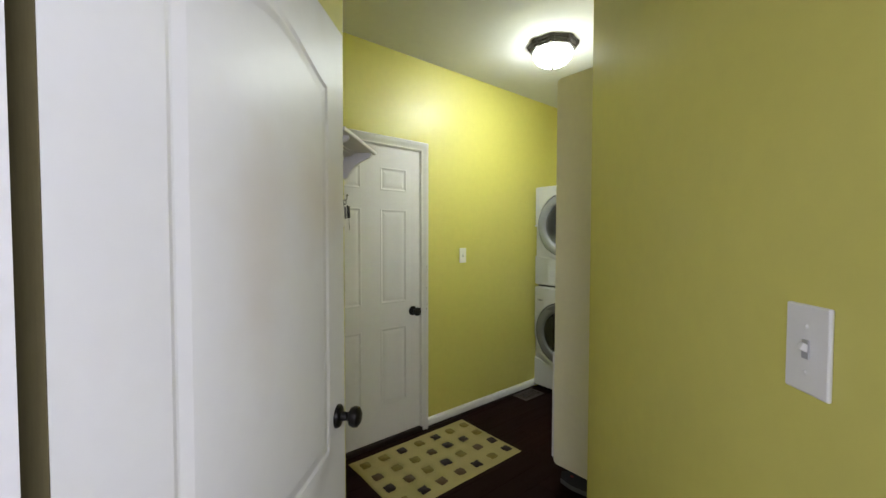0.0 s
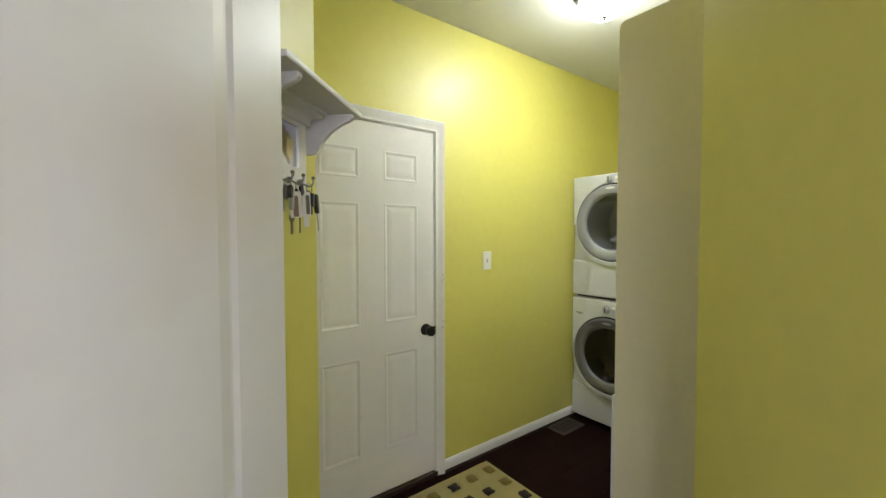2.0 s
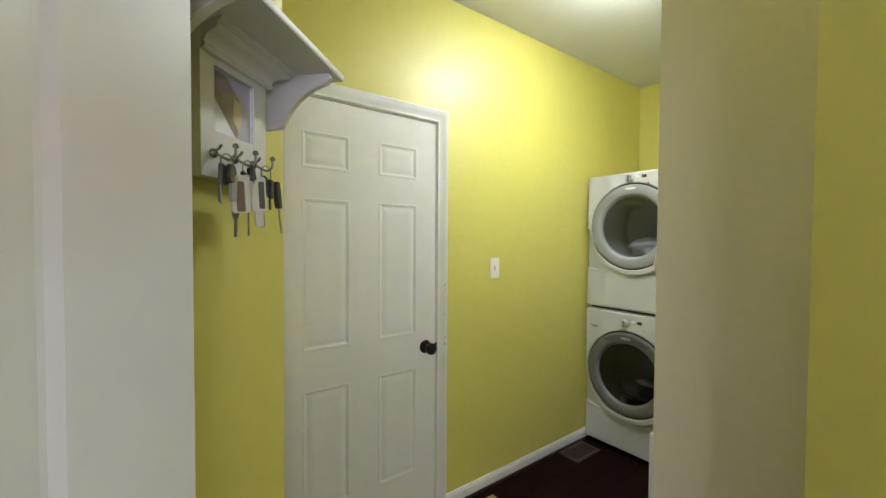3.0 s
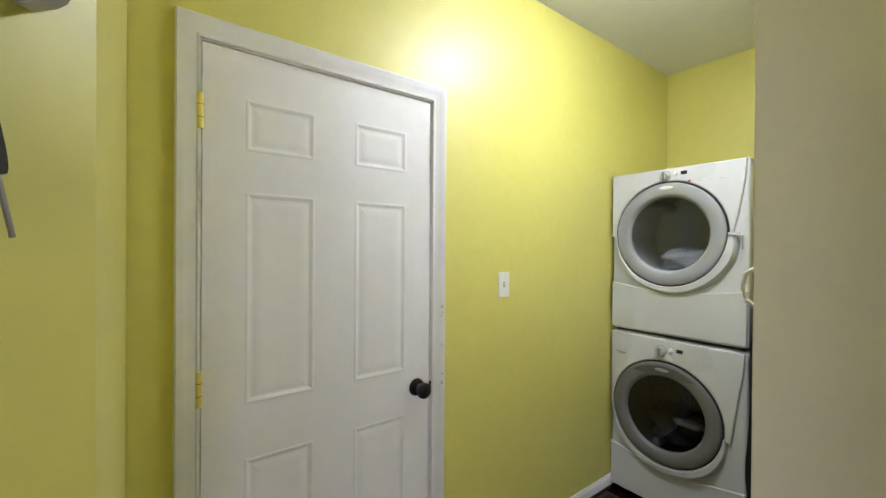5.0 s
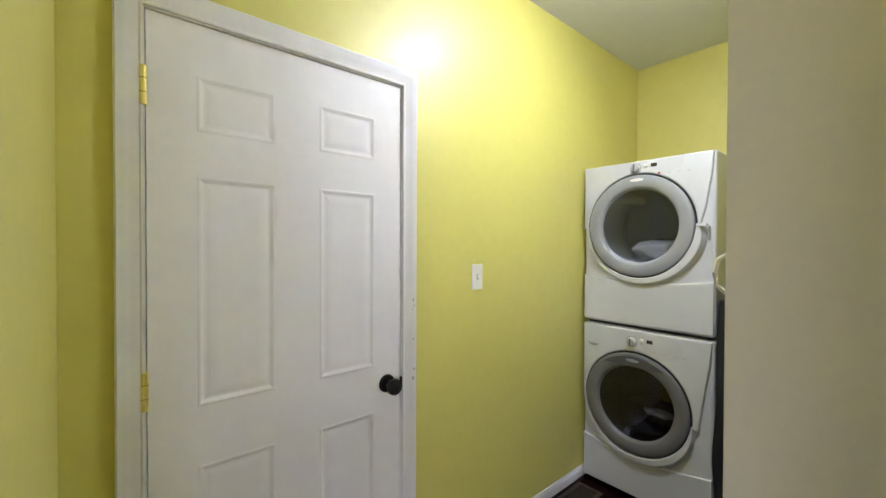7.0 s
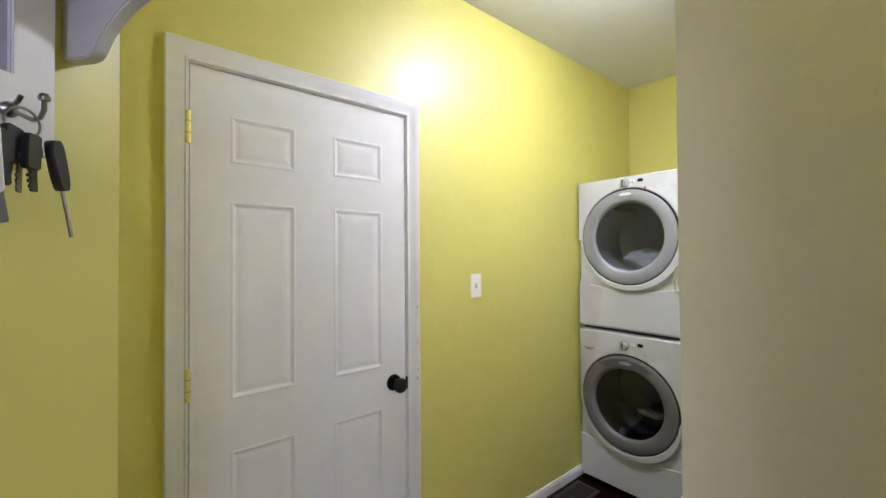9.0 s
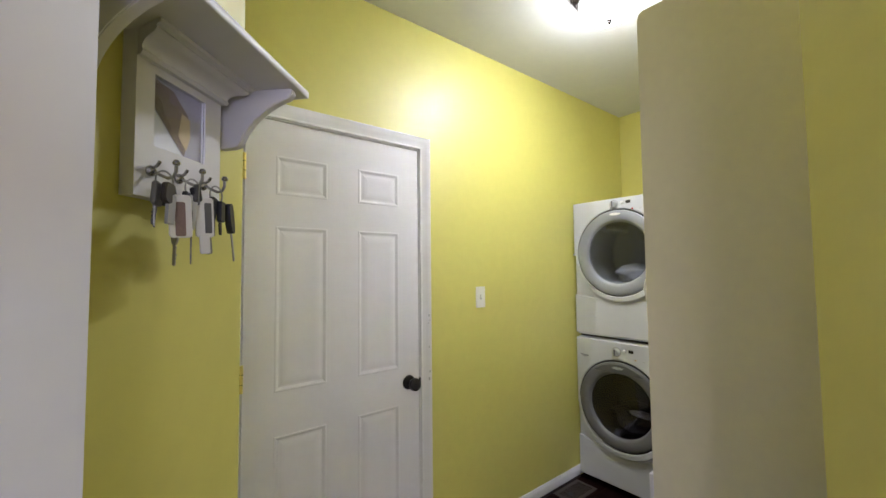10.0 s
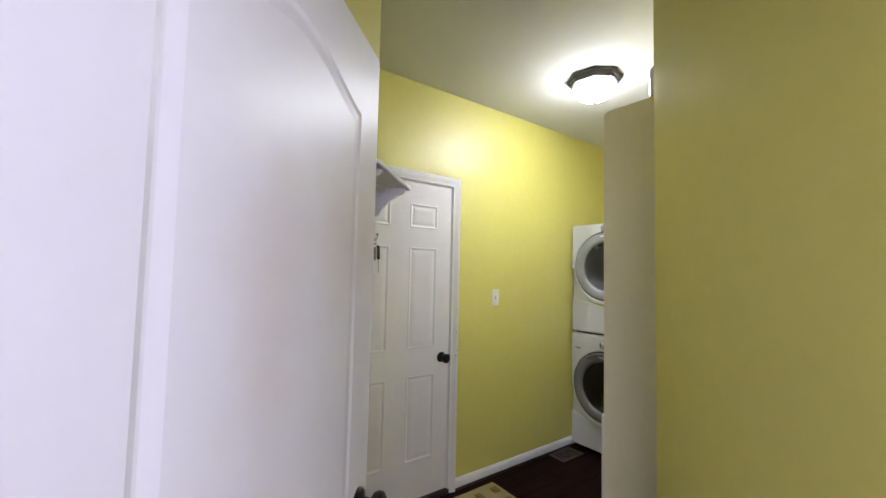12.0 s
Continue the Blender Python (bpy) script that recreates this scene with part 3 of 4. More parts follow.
    part("kick_panel", plate([(-0.004, foot + 0.012), (-MW + 0.004, foot + 0.012)] + list(reversed(seam)), 0.010, -0.0085 if dark else -0.0105, 0.004), ENAMEL, ob)
    # raised crescent under the door, which runs up into the handle
    bm = bmesh.new()
    rows = []
    for i in range(49):
        a = math.pi * (1.0 + (0.965 if dark else 0.992) * i / 48)
        grow = math.sin(math.pi * min(i / 40, 0.5)) if i < 24 else 1.0
        tail = min(1.0, (48 - i) / (16 if dark else 7))
        tail = (0.12 if dark else 0.45) + (0.88 if dark else 0.55) * tail * (2 - tail)
        wide = (0.012 + 0.034 * (i / 48) + 0.010 * grow) * tail
        r0 = 0.282
        rise = -0.016 - 0.018 * (i / 48) * tail
        prof = [(r0, 0.006), (r0, rise), (r0 + 0.004, rise - 0.004), (r0 + wide * 0.7, rise - 0.002), (r0 + wide, rise * 0.35), (r0 + wide + 0.004, 0.006)]
        rows.append([bm.verts.new((x, cy - r * math.cos(a), cz + r * math.sin(a))) for r, x in prof])
    for p, q in zip(rows, rows[1:]):
        for k in range(5):
            bm.faces.new((p[k], p[k + 1], q[k + 1], q[k]))
    bm.faces.new(rows[0])
    bm.faces.new(rows[-1])
    bmesh.ops.recalc_face_normals(bm, faces=bm.faces[:])
    part("lower_bezel", bm, ENAMEL, ob, "white raised crescent under the door")
    # door: ring, gasket, window
    ring = part("door_ring", lathe([(0.274, 0.004), (0.275, -0.020), (0.272, -0.027), (0.265, -0.031), (0.238, -0.031), (0.216, -0.027), (0.209, -0.023), (0.203, -0.012), (0.197, 0.004)], "x", 72),
                RINGDARK if dark else RING, ob, "grey plastic door ring")
    ring.location = (0, cy, cz)
    gap = part("gasket", lathe([(0.284, -0.004), (0.284, -0.0125), (0.2745, -0.0125), (0.2745, -0.004)], "x", 72), RUBBER, ob)
    gap.location = (0, cy, cz)
    glassy = part("window", lathe([(0.0, -0.018), (0.08, -0.017), (0.15, -0.014), (0.1985, -0.008), (0.1985, -0.002), (0.15, -0.008), (0.08, -0.011), (0.0, -0.012)], "x", 64),
                  GLASSDARK if dark else GLASSGREY, ring, "tinted round window")
    glassy.visible_shadow = False
    badge = [(0.045 * math.cos(t) * 0.8, 0.0085 * math.sin(t)) for t in [2 * math.pi * i / 24 for i in range(24)]]
    if dark:
        chord = [(0.262 * math.cos(a), 0.262 * math.sin(a)) for a in [math.pi * (0.285 + 0.43 * i / 24) for i in range(25)]]
        part("crescent", plate(chord, -0.027, -0.0335, 0.002), SMOKED, ring)
        part("badge", plate([(y, zz + 0.238) for y, zz in badge], -0.033, -0.036, 0.001), RING, ring)
    else:
        part("badge", plate([(y, zz + 0.248) for y, zz in badge], -0.030, -0.033, 0.001), WHITEPLASTIC, ring)
    # controls
    kz = height - (0.045 if not dark else 0.062)
    knob = part("dial", lathe([(0.025, -0.014), (0.025, -0.020), (0.021, -0.036), (0.018, -0.040), (0.0, -0.041)], "x", 32), DIAL, ob, "silver-grey dial")
    knob.location = (0, cy + 0.012, kz - (0.006 if dark else 0.0))
    part("pointer", B(-0.047, -0.039, -0.0045, 0.0045, -0.020, 0.020, bevel=0.002), RINGDARK, knob)
    part("dial_scale", plate([(0.031 * math.cos(t), 0.030 * math.sin(t)) for t in [2 * math.pi * i / 32 for i in range(32)]], -0.0155, -0.0168, 0.0), GREYPLASTIC, knob)
    second = part("button", lathe([(0.010, -0.014), (0.010, -0.022), (0.008, -0.025), (0.0, -0.0255)], "x", 20), WHITEPLASTIC, ob)
    second.location = (0, cy - 0.040, kz + 0.006)
    part("display", B(-0.0185, -0.012, cy - 0.096, cy - 0.066, kz - 0.002, kz + 0.017, bevel=0.001), BLACKPLASTIC, ob, "small black display")
    led = part("start_button", lathe([(0.006, -0.014), (0.006, -0.019), (0.0, -0.020)], "x", 16), RED if not dark else PICTAN, ob)
    led.location = (0, cy - 0.108, kz - 0.040)
    for k in range(3):
        part("mark", B(-0.0168, -0.0155, cy - 0.165 - 0.045 * k, cy - 0.150 - 0.045 * k, kz - 0.045, kz - 0.042), GREYPLASTIC, ob)
    if dark:
        leafy = [(-0.036 - 0.066 * i / 12, height - 0.116 - 0.014 * math.sin(math.pi * i / 12) - 0.004 * i / 12) for i in range(13)]
        part("badge", plate(leafy + [(-0.102, height - 0.117), (-0.036, height - 0.1135)], -0.0155, -0.0185, 0.0005), RING, ob)
    # handle cleat at the side of the door
    if not dark:
        part("handle", B(-0.036, -0.012, cy - 0.330, cy - 0.284, lowz - 0.012, lowz + 0.003, bevel=0.004), ENAMEL, ob)
        part("handle_recess", B(-0.022, -0.004, cy - 0.338, cy - 0.331, lowz - 0.080, lowz - 0.012, bevel=0.003), GREYPLASTIC, ob)
        part("hinge", B(-0.020, -0.004, -0.030, -0.002, lowz - 0.010, lowz + 0.003, bevel=0.002), ENAMEL, ob)
    if foot > 0.01:
        for y in (-0.06, -MW + 0.06):
            for x in (0.07, MD - 0.07):
                part("foot", lathe([(0.0, 0.0), (0.024, 0.0), (0.022, 0.012), (0.010, 0.016), (0.010, foot + 0.004), (0.0, foot + 0.004)], "z", 16), RUBBER, ob).location = (x, y, 0)
    return ob


machine("washing_machine", 0.0, 0.962, -0.305, 0.556, 0.292, True, "white front-loading washing machine with dark grey door ring", 0.028)
machine("tumble_dryer", 0.976, 0.910, -0.318, 0.552, 0.272, False, "white tumble dryer stacked on the washing machine", 0.001)
solid("stacking_bracket", B(2.16, 2.80, -0.67, -0.03, 0.9625, 0.9765, bevel=0.002), RUBBER, "dark stacking frame between washer and dryer", "stacking bracket")


def cloth(name, material, label, where, size, seed):
    """A crumpled cloth lump."""
    bm = bmesh.new()
    bmesh.ops.create_icosphere(bm, subdivisions=4, radius=1.0)
    for v in bm.verts:
        d = 1 + 0.42 * noise.noise(v.co * 1.7 + Vector((seed, 0, 0))) + 0.22 * abs(noise.noise(v.co * 4.3 + Vector((0, seed, 0))))
        v.co = Vector((v.co.x * size[0], v.co.y * size[1], max(v.co.z, -0.45) * size[2])) * d
    return solid(name, bm, material, label, "laundry", m=Matrix.Translation(where))


cloth("laundry_heap", LAUNDRY, "crumpled white laundry inside the tumble dryer", (2.36, -0.345, 1.372), (0.09, 0.130, 0.075), 3.1)
cloth("laundry_heap", LAUNDRYDARK, "dark wet laundry inside the washing machine", (2.33, -0.33, 0.42), (0.12, 0.15, 0.10), 7.7)
# pale lump, added for the light highlights in the washer window
cloth("laundry_heap", LAUNDRY, "small pale lump standing in for highlights in the washer window", (2.22, -0.41, 0.50), (0.03, 0.075, 0.022), 5.2)


# ---------- tall cabinet ----------
CX0, CX1, CY1, CY0, CZ0, CZ1 = 0.987, 1.70, -1.015, -1.612, 0.145, 2.290
cab = thing("tall_cabinet", pose(CX0, CY0, 0), "tall cream storage cabinet standing on short legs", "cabinet")
W, D = CX1 - CX0, CY1 - CY0
prof = [(0, CZ0), (D - 0.018, CZ0), (D - 0.006, CZ0 + 0.006), (D, CZ0 + 0.024), (D, CZ1 - 0.024), (D - 0.005, CZ1 - 0.008), (D - 0.02, CZ1), (0, CZ1)]
bm = bmesh.new()
a, b = ([bm.verts.new((x, y, z)) for y, z in prof] for x in (0.0, W))
bm.faces.new(a)
bm.faces.new(b)
for i in range(len(prof)):
    j = (i + 1) % len(prof)
    bm.faces.new((a[i], a[j], b[j], b[i]))
bmesh.ops.recalc_face_normals(bm, faces=bm.faces[:])
part("body", bm, CABINET, cab, angle=1)
for x0, x1 in ((0.004, W / 2 - 0.0015), (W / 2 + 0.0015, W - 0.004)):
    up = part("door", B(x0, x1, D + 0.0005, D + 0.003, 0.79, CZ1 - 0.03, bevel=0.001), CABINET, cab)
    low = part("door", B(x0 - 0.0035, x1, D + 0.0005, D + 0.014, CZ0 + 0.03, 0.775, bevel=0.003), TRIM, cab, "white lower door standing slightly proud")
    if x0 < 0.1:
        part("handle", tube([(0.09, D + 0.003, 1.405), (0.09, D + 0.020, 1.402), (0.09, D + 0.040, 1.388), (0.09, D + 0.046, 1.355), (0.09, D + 0.040, 1.322), (0.09, D + 0.020, 1.306), (0.09, D + 0.003, 1.303)], 0.006, 10),
             WHITEPLASTIC, up, "cream loop handle")
for x in (0.06, W - 0.06):
    for y in (0.06, D - 0.24):
        part("leg", lathe([(0.0, 0.0), (0.020, 0.0), (0.020, 0.010), (0.015, 0.016), (0.015, CZ0), (0.0, CZ0)], "z", 16), BLACKPLASTIC, cab).location = (x, y, 0)

jar = thing("jar", pose(1.052, -1.268, CZ1), "pale ceramic jar standing on top of the cabinet", "jar")
part("jar_body", lathe([(0.0, 0.0), (0.040, 0.0), (0.046, 0.004), (0.050, 0.03), (0.050, 0.13), (0.046, 0.15), (0.040, 0.158), (0.036, 0.16), (0.036, 0.15), (0.043, 0.13), (0.046, 0.03), (0.0, 0.008)], "z", 40), CERAMIC, jar)

# black sack shape, added to fill the dark gap between machines and cabinet
bm = bmesh.new()
bmesh.ops.create_cube(bm, size=1.0)
bmesh.ops.subdivide_edges(bm, edges=bm.edges[:], cuts=14, use_grid_fill=True)
for v in bm.verts:
    x, y, z = v.co
    k = 1 - 0.35 * max(z, 0) ** 2
    v.co = Vector((x * 0.5 * k, y * 0.21 * k, (z + 0.5) * 1.16)) + 0.025 * Vector((noise.noise(Vector((x, y, z)) * 4), noise.noise(Vector((y, z, x)) * 4), 0))
    v.co.z = max(v.co.z, 0.0)
bag = thing("black_gap_filler", pose(2.362, -0.802, 0.0), "black sack shape added to fill the dark gap beside the washing machine", "laundry bag")
part("sack", bm, GAPBLACK, bag)
part("drawstring", tube([(0.03 * math.cos(t) * 4, 0.02 * math.sin(t) * 2.4, 1.14 + 0.01 * math.sin(3 * t)) for t in [2 * math.pi * i / 20 for i in range(20)]], 0.004, 6, close=True), GAPBLACK, bag)


# ---------- rug ----------
RX0, RX1, RY0, RY1 = 0.190, 1.146, -0.658, -0.070
rug = thing("rug", pose(RX0, RY0, 0.0), "cream doormat rug with rows of brown and olive squares", "rug")
RW, RD = RX1 - RX0, RY1 - RY0
bm = bmesh.new()
nx, ny = 60, 36
grid = {}
for i in range(nx + 1):
    for j in range(ny + 1):
        x, y = RW * i / nx, RD * j / ny
        edge = min(i, nx - i, j, ny - j)
        wob = 0.004
        x += wob * noise.noise(Vector((x * 6, y * 6, 1.0)))
        y += wob * noise.noise(Vector((x * 6, y * 6, 7.0)))
        grid[i, j] = bm.verts.new((x, y, 0.010 + 0.0015 * noise.noise(Vector((x * 22, y * 22, 0))) if edge else 0.001))
for i in range(nx):
    for j in range(ny):
        bm.faces.new((grid[i, j], grid[i + 1, j], grid[i + 1, j + 1], grid[i, j + 1]))
part("mat", bm, WOOL, rug)


def tuft(seed):
    bm = bmesh.new()
    n = 24
    rim, low = [], []
    for i in range(n):
        a = 2 * math.pi * i / n
        r = 0.031 / max(abs(math.cos(a)), abs(math.sin(a))) ** 0.72 * (1 + 0.26 * noise.noise(Vector((math.cos(a) * 2.5, math.sin(a) * 2.5, seed))))
        rim.append(bm.verts.new((r * math.cos(a) * 0.95, r * math.sin(a) * 0.95, 0.0045)))
        low.append(bm.verts.new((r * math.cos(a), r * math.sin(a), 0.0)))
    bm.faces.new(rim)
    for i in range(n):
        j = (i + 1) % n
        bm.faces.new((low[i], low[j], rim[j], rim[i]))
    return bm


TONES = ("OODODOO", "ODDBOOB", "DBODOBD", "DODBBDO")
KEY = {"O": OLIVE, "B": BROWN, "D": DARKBROWN}
TUFTS = {k: [mesh_of("tuft", tuft(3.0 * s + ord(k)), KEY[k]) for s in range(3)] for k in KEY}
for j, row in enumerate(TONES):
    for i, tone in enumerate(row):
        x = RW - 0.066 - i * (RW - 0.132) / 6
        y = RD - 0.096 - j * (RD - 0.172) / 3
        x, y = x + random.uniform(-0.005, 0.005), y + random.uniform(-0.005, 0.005)
        piece("tuft", TUFTS[tone][(i * 2 + j) % 3], rug, pose(x, y, 0.0085, 0, 0, 90 * ((i + j) % 4) + random.uniform(-6, 6)))


# ---------- floor register ----------
reg = thing("floor_register", pose(1.805, -0.172, 0.0), "brown metal floor register beside the baseboard", "floor vent")
bm = bmesh.new()
for x0, x1, y0, y1 in ((0, 0.265, 0, 0.022), (0, 0.265, 0.128, 0.150), (0, 0.024, 0.022, 0.128), (0.241, 0.265, 0.022, 0.128)):
    box(bm, x0, x1, y0, y1, -0.002, 0.005)
part("frame", bm, VENT, reg)
part("damper", B(0.024, 0.241, 0.022, 0.128, -0.0075, -0.006), RUBBER, reg)
slat_mesh = mesh_of("slat", B(0.0, 0.006, 0.0, 0.106, -0.006, 0.0035), VENT)
for i in range(16):
    piece("slat", slat_mesh, reg, pose(0.030 + i * 0.0132, 0.022, 0))
part("lever", B(0.060, 0.100, 0.060, 0.090, 0.0036, 0.006, bevel=0.001), RUBBER, reg)


# ---------- shoes under the cabinet ----------
def shoe(m, label):
    ob = thing("shoe", m, label, "shoe", "pair of shoes")
    bm = bmesh.new()
    rows = []
    for i in range(15):
        t = i / 14
        x = 0.28 * t
        wide = 0.036 + 0.012 * math.sin(math.pi * min(t * 1.1, 1)) - 0.026 * max(t - 0.8, 0) / 0.2 * (t > 0.8)
        high = 0.085 - 0.035 * max(t - 0.35, 0) / 0.65 - 0.012 * max(t - 0.85, 0) / 0.15
        rows.append([bm.verts.new((x, wide * math.cos(a) * (1.0 if math.sin(a) < 0.4 else 0.8), 0.022 + high * max(math.sin(a), 0.0))) for a in [math.pi * k / 10 for k in range(11)]])
    for p, q in zip(rows, rows[1:]):
        for k in range(10):
            bm.faces.new((p[k], p[k + 1], q[k + 1], q[k]))
    bm.faces.new(rows[0])
    bm.faces.new(rows[-1])
    bmesh.ops.recalc_face_normals(bm, faces=bm.faces[:])
    upper = part("upper", bm, SHOECLOTH, ob)
    outline = [(0.28 * t - 0.004, s * (0.040 + 0.012 * math.sin(math.pi * min(t * 1.1, 1)) - 0.024 * max(t - 0.8, 0) / 0.2)) for s, ts in ((1, range(13)), (-1, range(12, -1, -1))) for t in [k / 12 * 1.02 for k in ts]]
    part("sole", prism(outline, 0.0, 0.024), SHOESOLE, ob)
    part("toe_panel", B(0.165, 0.225, -0.026, 0.026, 0.050, 0.073, bevel=0.010), SHOERED, upper)
    for k in range(4):
        part("lace", tube([(0.10 + 0.018 * k, -0.024, 0.088 - 0.006 * k), (0.102 + 0.018 * k, 0.0, 0.100 - 0.007 * k), (0.10 + 0.018 * k, 0.024, 0.088 - 0.006 * k)], 0.003, 6), SHOESOLE, upper)
    return ob


shoe(pose(1.140, -1.285, 0, 0, 0, 104), "dark running shoe with red panel under the cabinet")
shoe(pose(1.250, -1.30, 0, 0, 0, 97), "dark running shoe with red panel under the cabinet")


# ---------- key shelf on the angled wall ----------
# local x runs along the wall (u), -y stands out from it
KS = HALL @ pose(0, L_V, 0)
shelf = thing("key_shelf", KS, "white wooden wall shelf with photo frame and key hooks", "wall shelf")
part("board", B(-1.060, -0.682, -0.146, -0.001, 1.757, 1.770, bevel=0.0025), TRIM, shelf)
for u in (-0.731, -1.003):
    pts = [(0.0, 1.7565), (-0.135, 1.7565), (-0.137, 1.748), (-0.130, 1.739)]
    pts += [(-0.130 + 0.088 * (0.55 * math.sin(t) + 0.45 * t / (math.pi / 2)), 1.739 - 0.074 * (0.55 * (1 - math.cos(t)) + 0.45 * t / (math.pi / 2))) for t in [math.pi / 2 * k / 10 for k in range(1, 11)]]
    pts += [(-0.036, 1.658), (-0.026, 1.655), (0.0, 1.654)]
    bm = bmesh.new()
    f = bm.faces.new([bm.verts.new((u, y, z)) for y, z in pts])
    r = bmesh.ops.extrude_face_region(bm, geom=[f])
    bmesh.ops.translate(bm, verts=[v for v in r["geom"] if isinstance(v, bmesh.types.BMVert)], vec=(0.016, 0, 0))
    bmesh.ops.recalc_face_normals(bm, faces=bm.faces[:])
    bmesh.ops.bevel(bm, geom=[e for e in bm.edges if e.calc_face_angle(0) > 1.2], offset=0.0015, segments=2, affect="EDGES")
    part("bracket", bm, TRIM, shelf)
bm = bmesh.new()
PX0, PX1, QX0, QX1, QZ0, QZ1, PF = -0.919, -0.756, -0.890, -0.792, 1.609, 1.710, -0.022
for nm, x0, x1, z0, z1 in (("frame_stile", PX0, QX0, 1.537, 1.757), ("frame_stile", QX1, PX1, 1.537, 1.757), ("frame_rail", QX0, QX1, 1.537, QZ0), ("frame_rail", QX0, QX1, QZ1, 1.757)):
    part(nm, B(x0, x1, PF, -0.001, z0, z1), TRIM, shelf)
# crown moulding: a small bead, a wide cove, a fillet
crown = [(0.0, 1.721), (0.006, 1.721), (0.009, 1.725), (0.007, 1.729)] + [(0.007 + 0.015 * (1 - math.cos(t)), 1.729 + 0.012 * math.sin(t)) for t in [math.pi / 2 * k / 6 for k in range(1, 7)]] + [(0.027, 1.742), (0.031, 1.746), (0.029, 1.750), (0.036, 1.751), (0.036, 1.7565), (0.0, 1.7565)]
bm = bmesh.new()
ends = [[bm.verts.new((x + side * d, PF - 0.0005 - 1.35 * d, z)) for d, z in crown] for x, side in ((PX0, -0.5), (PX1, 0.5))]
for i in range(len(crown)):
    j = (i + 1) % len(crown)
    bm.faces.new((ends[0][i], ends[0][j], ends[1][j], ends[1][i]))
for e in ends:
    bm.faces.new(e)
bmesh.ops.recalc_face_normals(bm, faces=bm.faces[:])
part("crown_moulding", bm, TRIM, shelf)
photo = part("photo", B(QX0 + 0.0005, QX1 - 0.0005, -0.014, -0.010, QZ0 + 0.0005, QZ1 - 0.0005), PICGREY, shelf, "grey and brown photo behind glass")


def flat(name, pts, y, material, parent):
    """A thin print on the photo; points are shares of its width and height."""
    bm = bmesh.new()
    f = bm.faces.new([bm.verts.new((QX0 + (QX1 - QX0) * x, y, QZ0 + (QZ1 - QZ0) * z)) for x, z in pts])
    r = bmesh.ops.extrude_face_region(bm, geom=[f])
    bmesh.ops.translate(bm, verts=[v for v in r["geom"] if isinstance(v, bmesh.types.BMVert)], vec=(0, -0.0006, 0))
    bmesh.ops.recalc_face_normals(bm, faces=bm.faces[:])
    return part(name, bm, material, parent)


flat("photo_patch", [(0.01, 0.62), (0.62, 0.03), (0.72, 0.30), (0.70, 0.66), (0.40, 0.92), (0.01, 0.98)], -0.0145, PICBROWN, photo)
flat("photo_patch", [(0.50, 0.30), (0.66, 0.12), (0.74, 0.34), (0.72, 0.62), (0.56, 0.66)], -0.0153, PICTAN, photo)
flat("photo_patch", [(0.01, 0.01), (0.60, 0.01), (0.01, 0.58)], -0.0145, PICWHITE, photo)
part("pane", B(QX0 + 0.0005, QX1 - 0.0005, -0.0195, -0.0178, QZ0 + 0.0005, QZ1 - 0.0005), GLASSCLEAR, shelf).visible_shadow = False
HOOKS = (-0.895, -0.846, -0.797)
for u in HOOKS:
    hook = part("hook", lathe([(0.0, 0.0), (0.0075, 0.0), (0.0075, -0.003), (0.005, -0.006), (0.0, -0.007)], "y", 16), HOOKMETAL, shelf, "small chrome key hook")
    hook.location = (u, PF, 1.573)
    part("hook_arm", tube([(0, -0.005, 0), (0, -0.016, -0.006), (0, -0.027, -0.011), (0.001, -0.034, -0.009), (0.001, -0.038, -0.002), (0.001, -0.038, 0.008)], 0.0022, 8), HOOKMETAL, hook)
    part("hook_arm", tube([(0, -0.005, 0.004), (0, -0.011, 0.007), (0, -0.015, 0.013)], 0.0022, 8), HOOKMETAL, hook)
    part("hook_tip", lathe([(0.0, 0.0), (0.0042, 0.001), (0.0048, 0.004), (0.003, 0.0075), (0.0, 0.008)], "z", 12), HOOKMETAL, hook).location = (0.001, -0.038, 0.006)


def loop(r, n=20):
    return tube([(r * math.cos(2 * math.pi * i / n), 0, r * math.sin(2 * math.pi * i / n)) for i in range(n)], 0.0012, 6, close=True)


def key_blade(length, w=0.0075):
    """A door key: a pierced round bow over a notched blade."""
    bm = lathe([(0.0035, -0.0011), (0.0108, -0.0011), (0.0114, 0.0), (0.0108, 0.0011), (0.0035, 0.0011), (0.0035, -0.0011)], "y", 20)
    bmesh.ops.translate(bm, verts=bm.verts[:], vec=(0, 0, -0.011))
    box(bm, -w / 2, w / 2, -0.001, 0.001, -0.021 - length, -0.0205, bevel=0.0004, seg=1)
    for k in range(5):
        tooth = 0.0012 + 0.0008 * ((k * 7) % 3)
        box(bm, -w / 2 - tooth, -w / 2 + 0.001, -0.0008, 0.0008, -0.021 - length + 0.003 + k * 0.005, -0.021 - length + 0.006 + k * 0.005)
    return bm


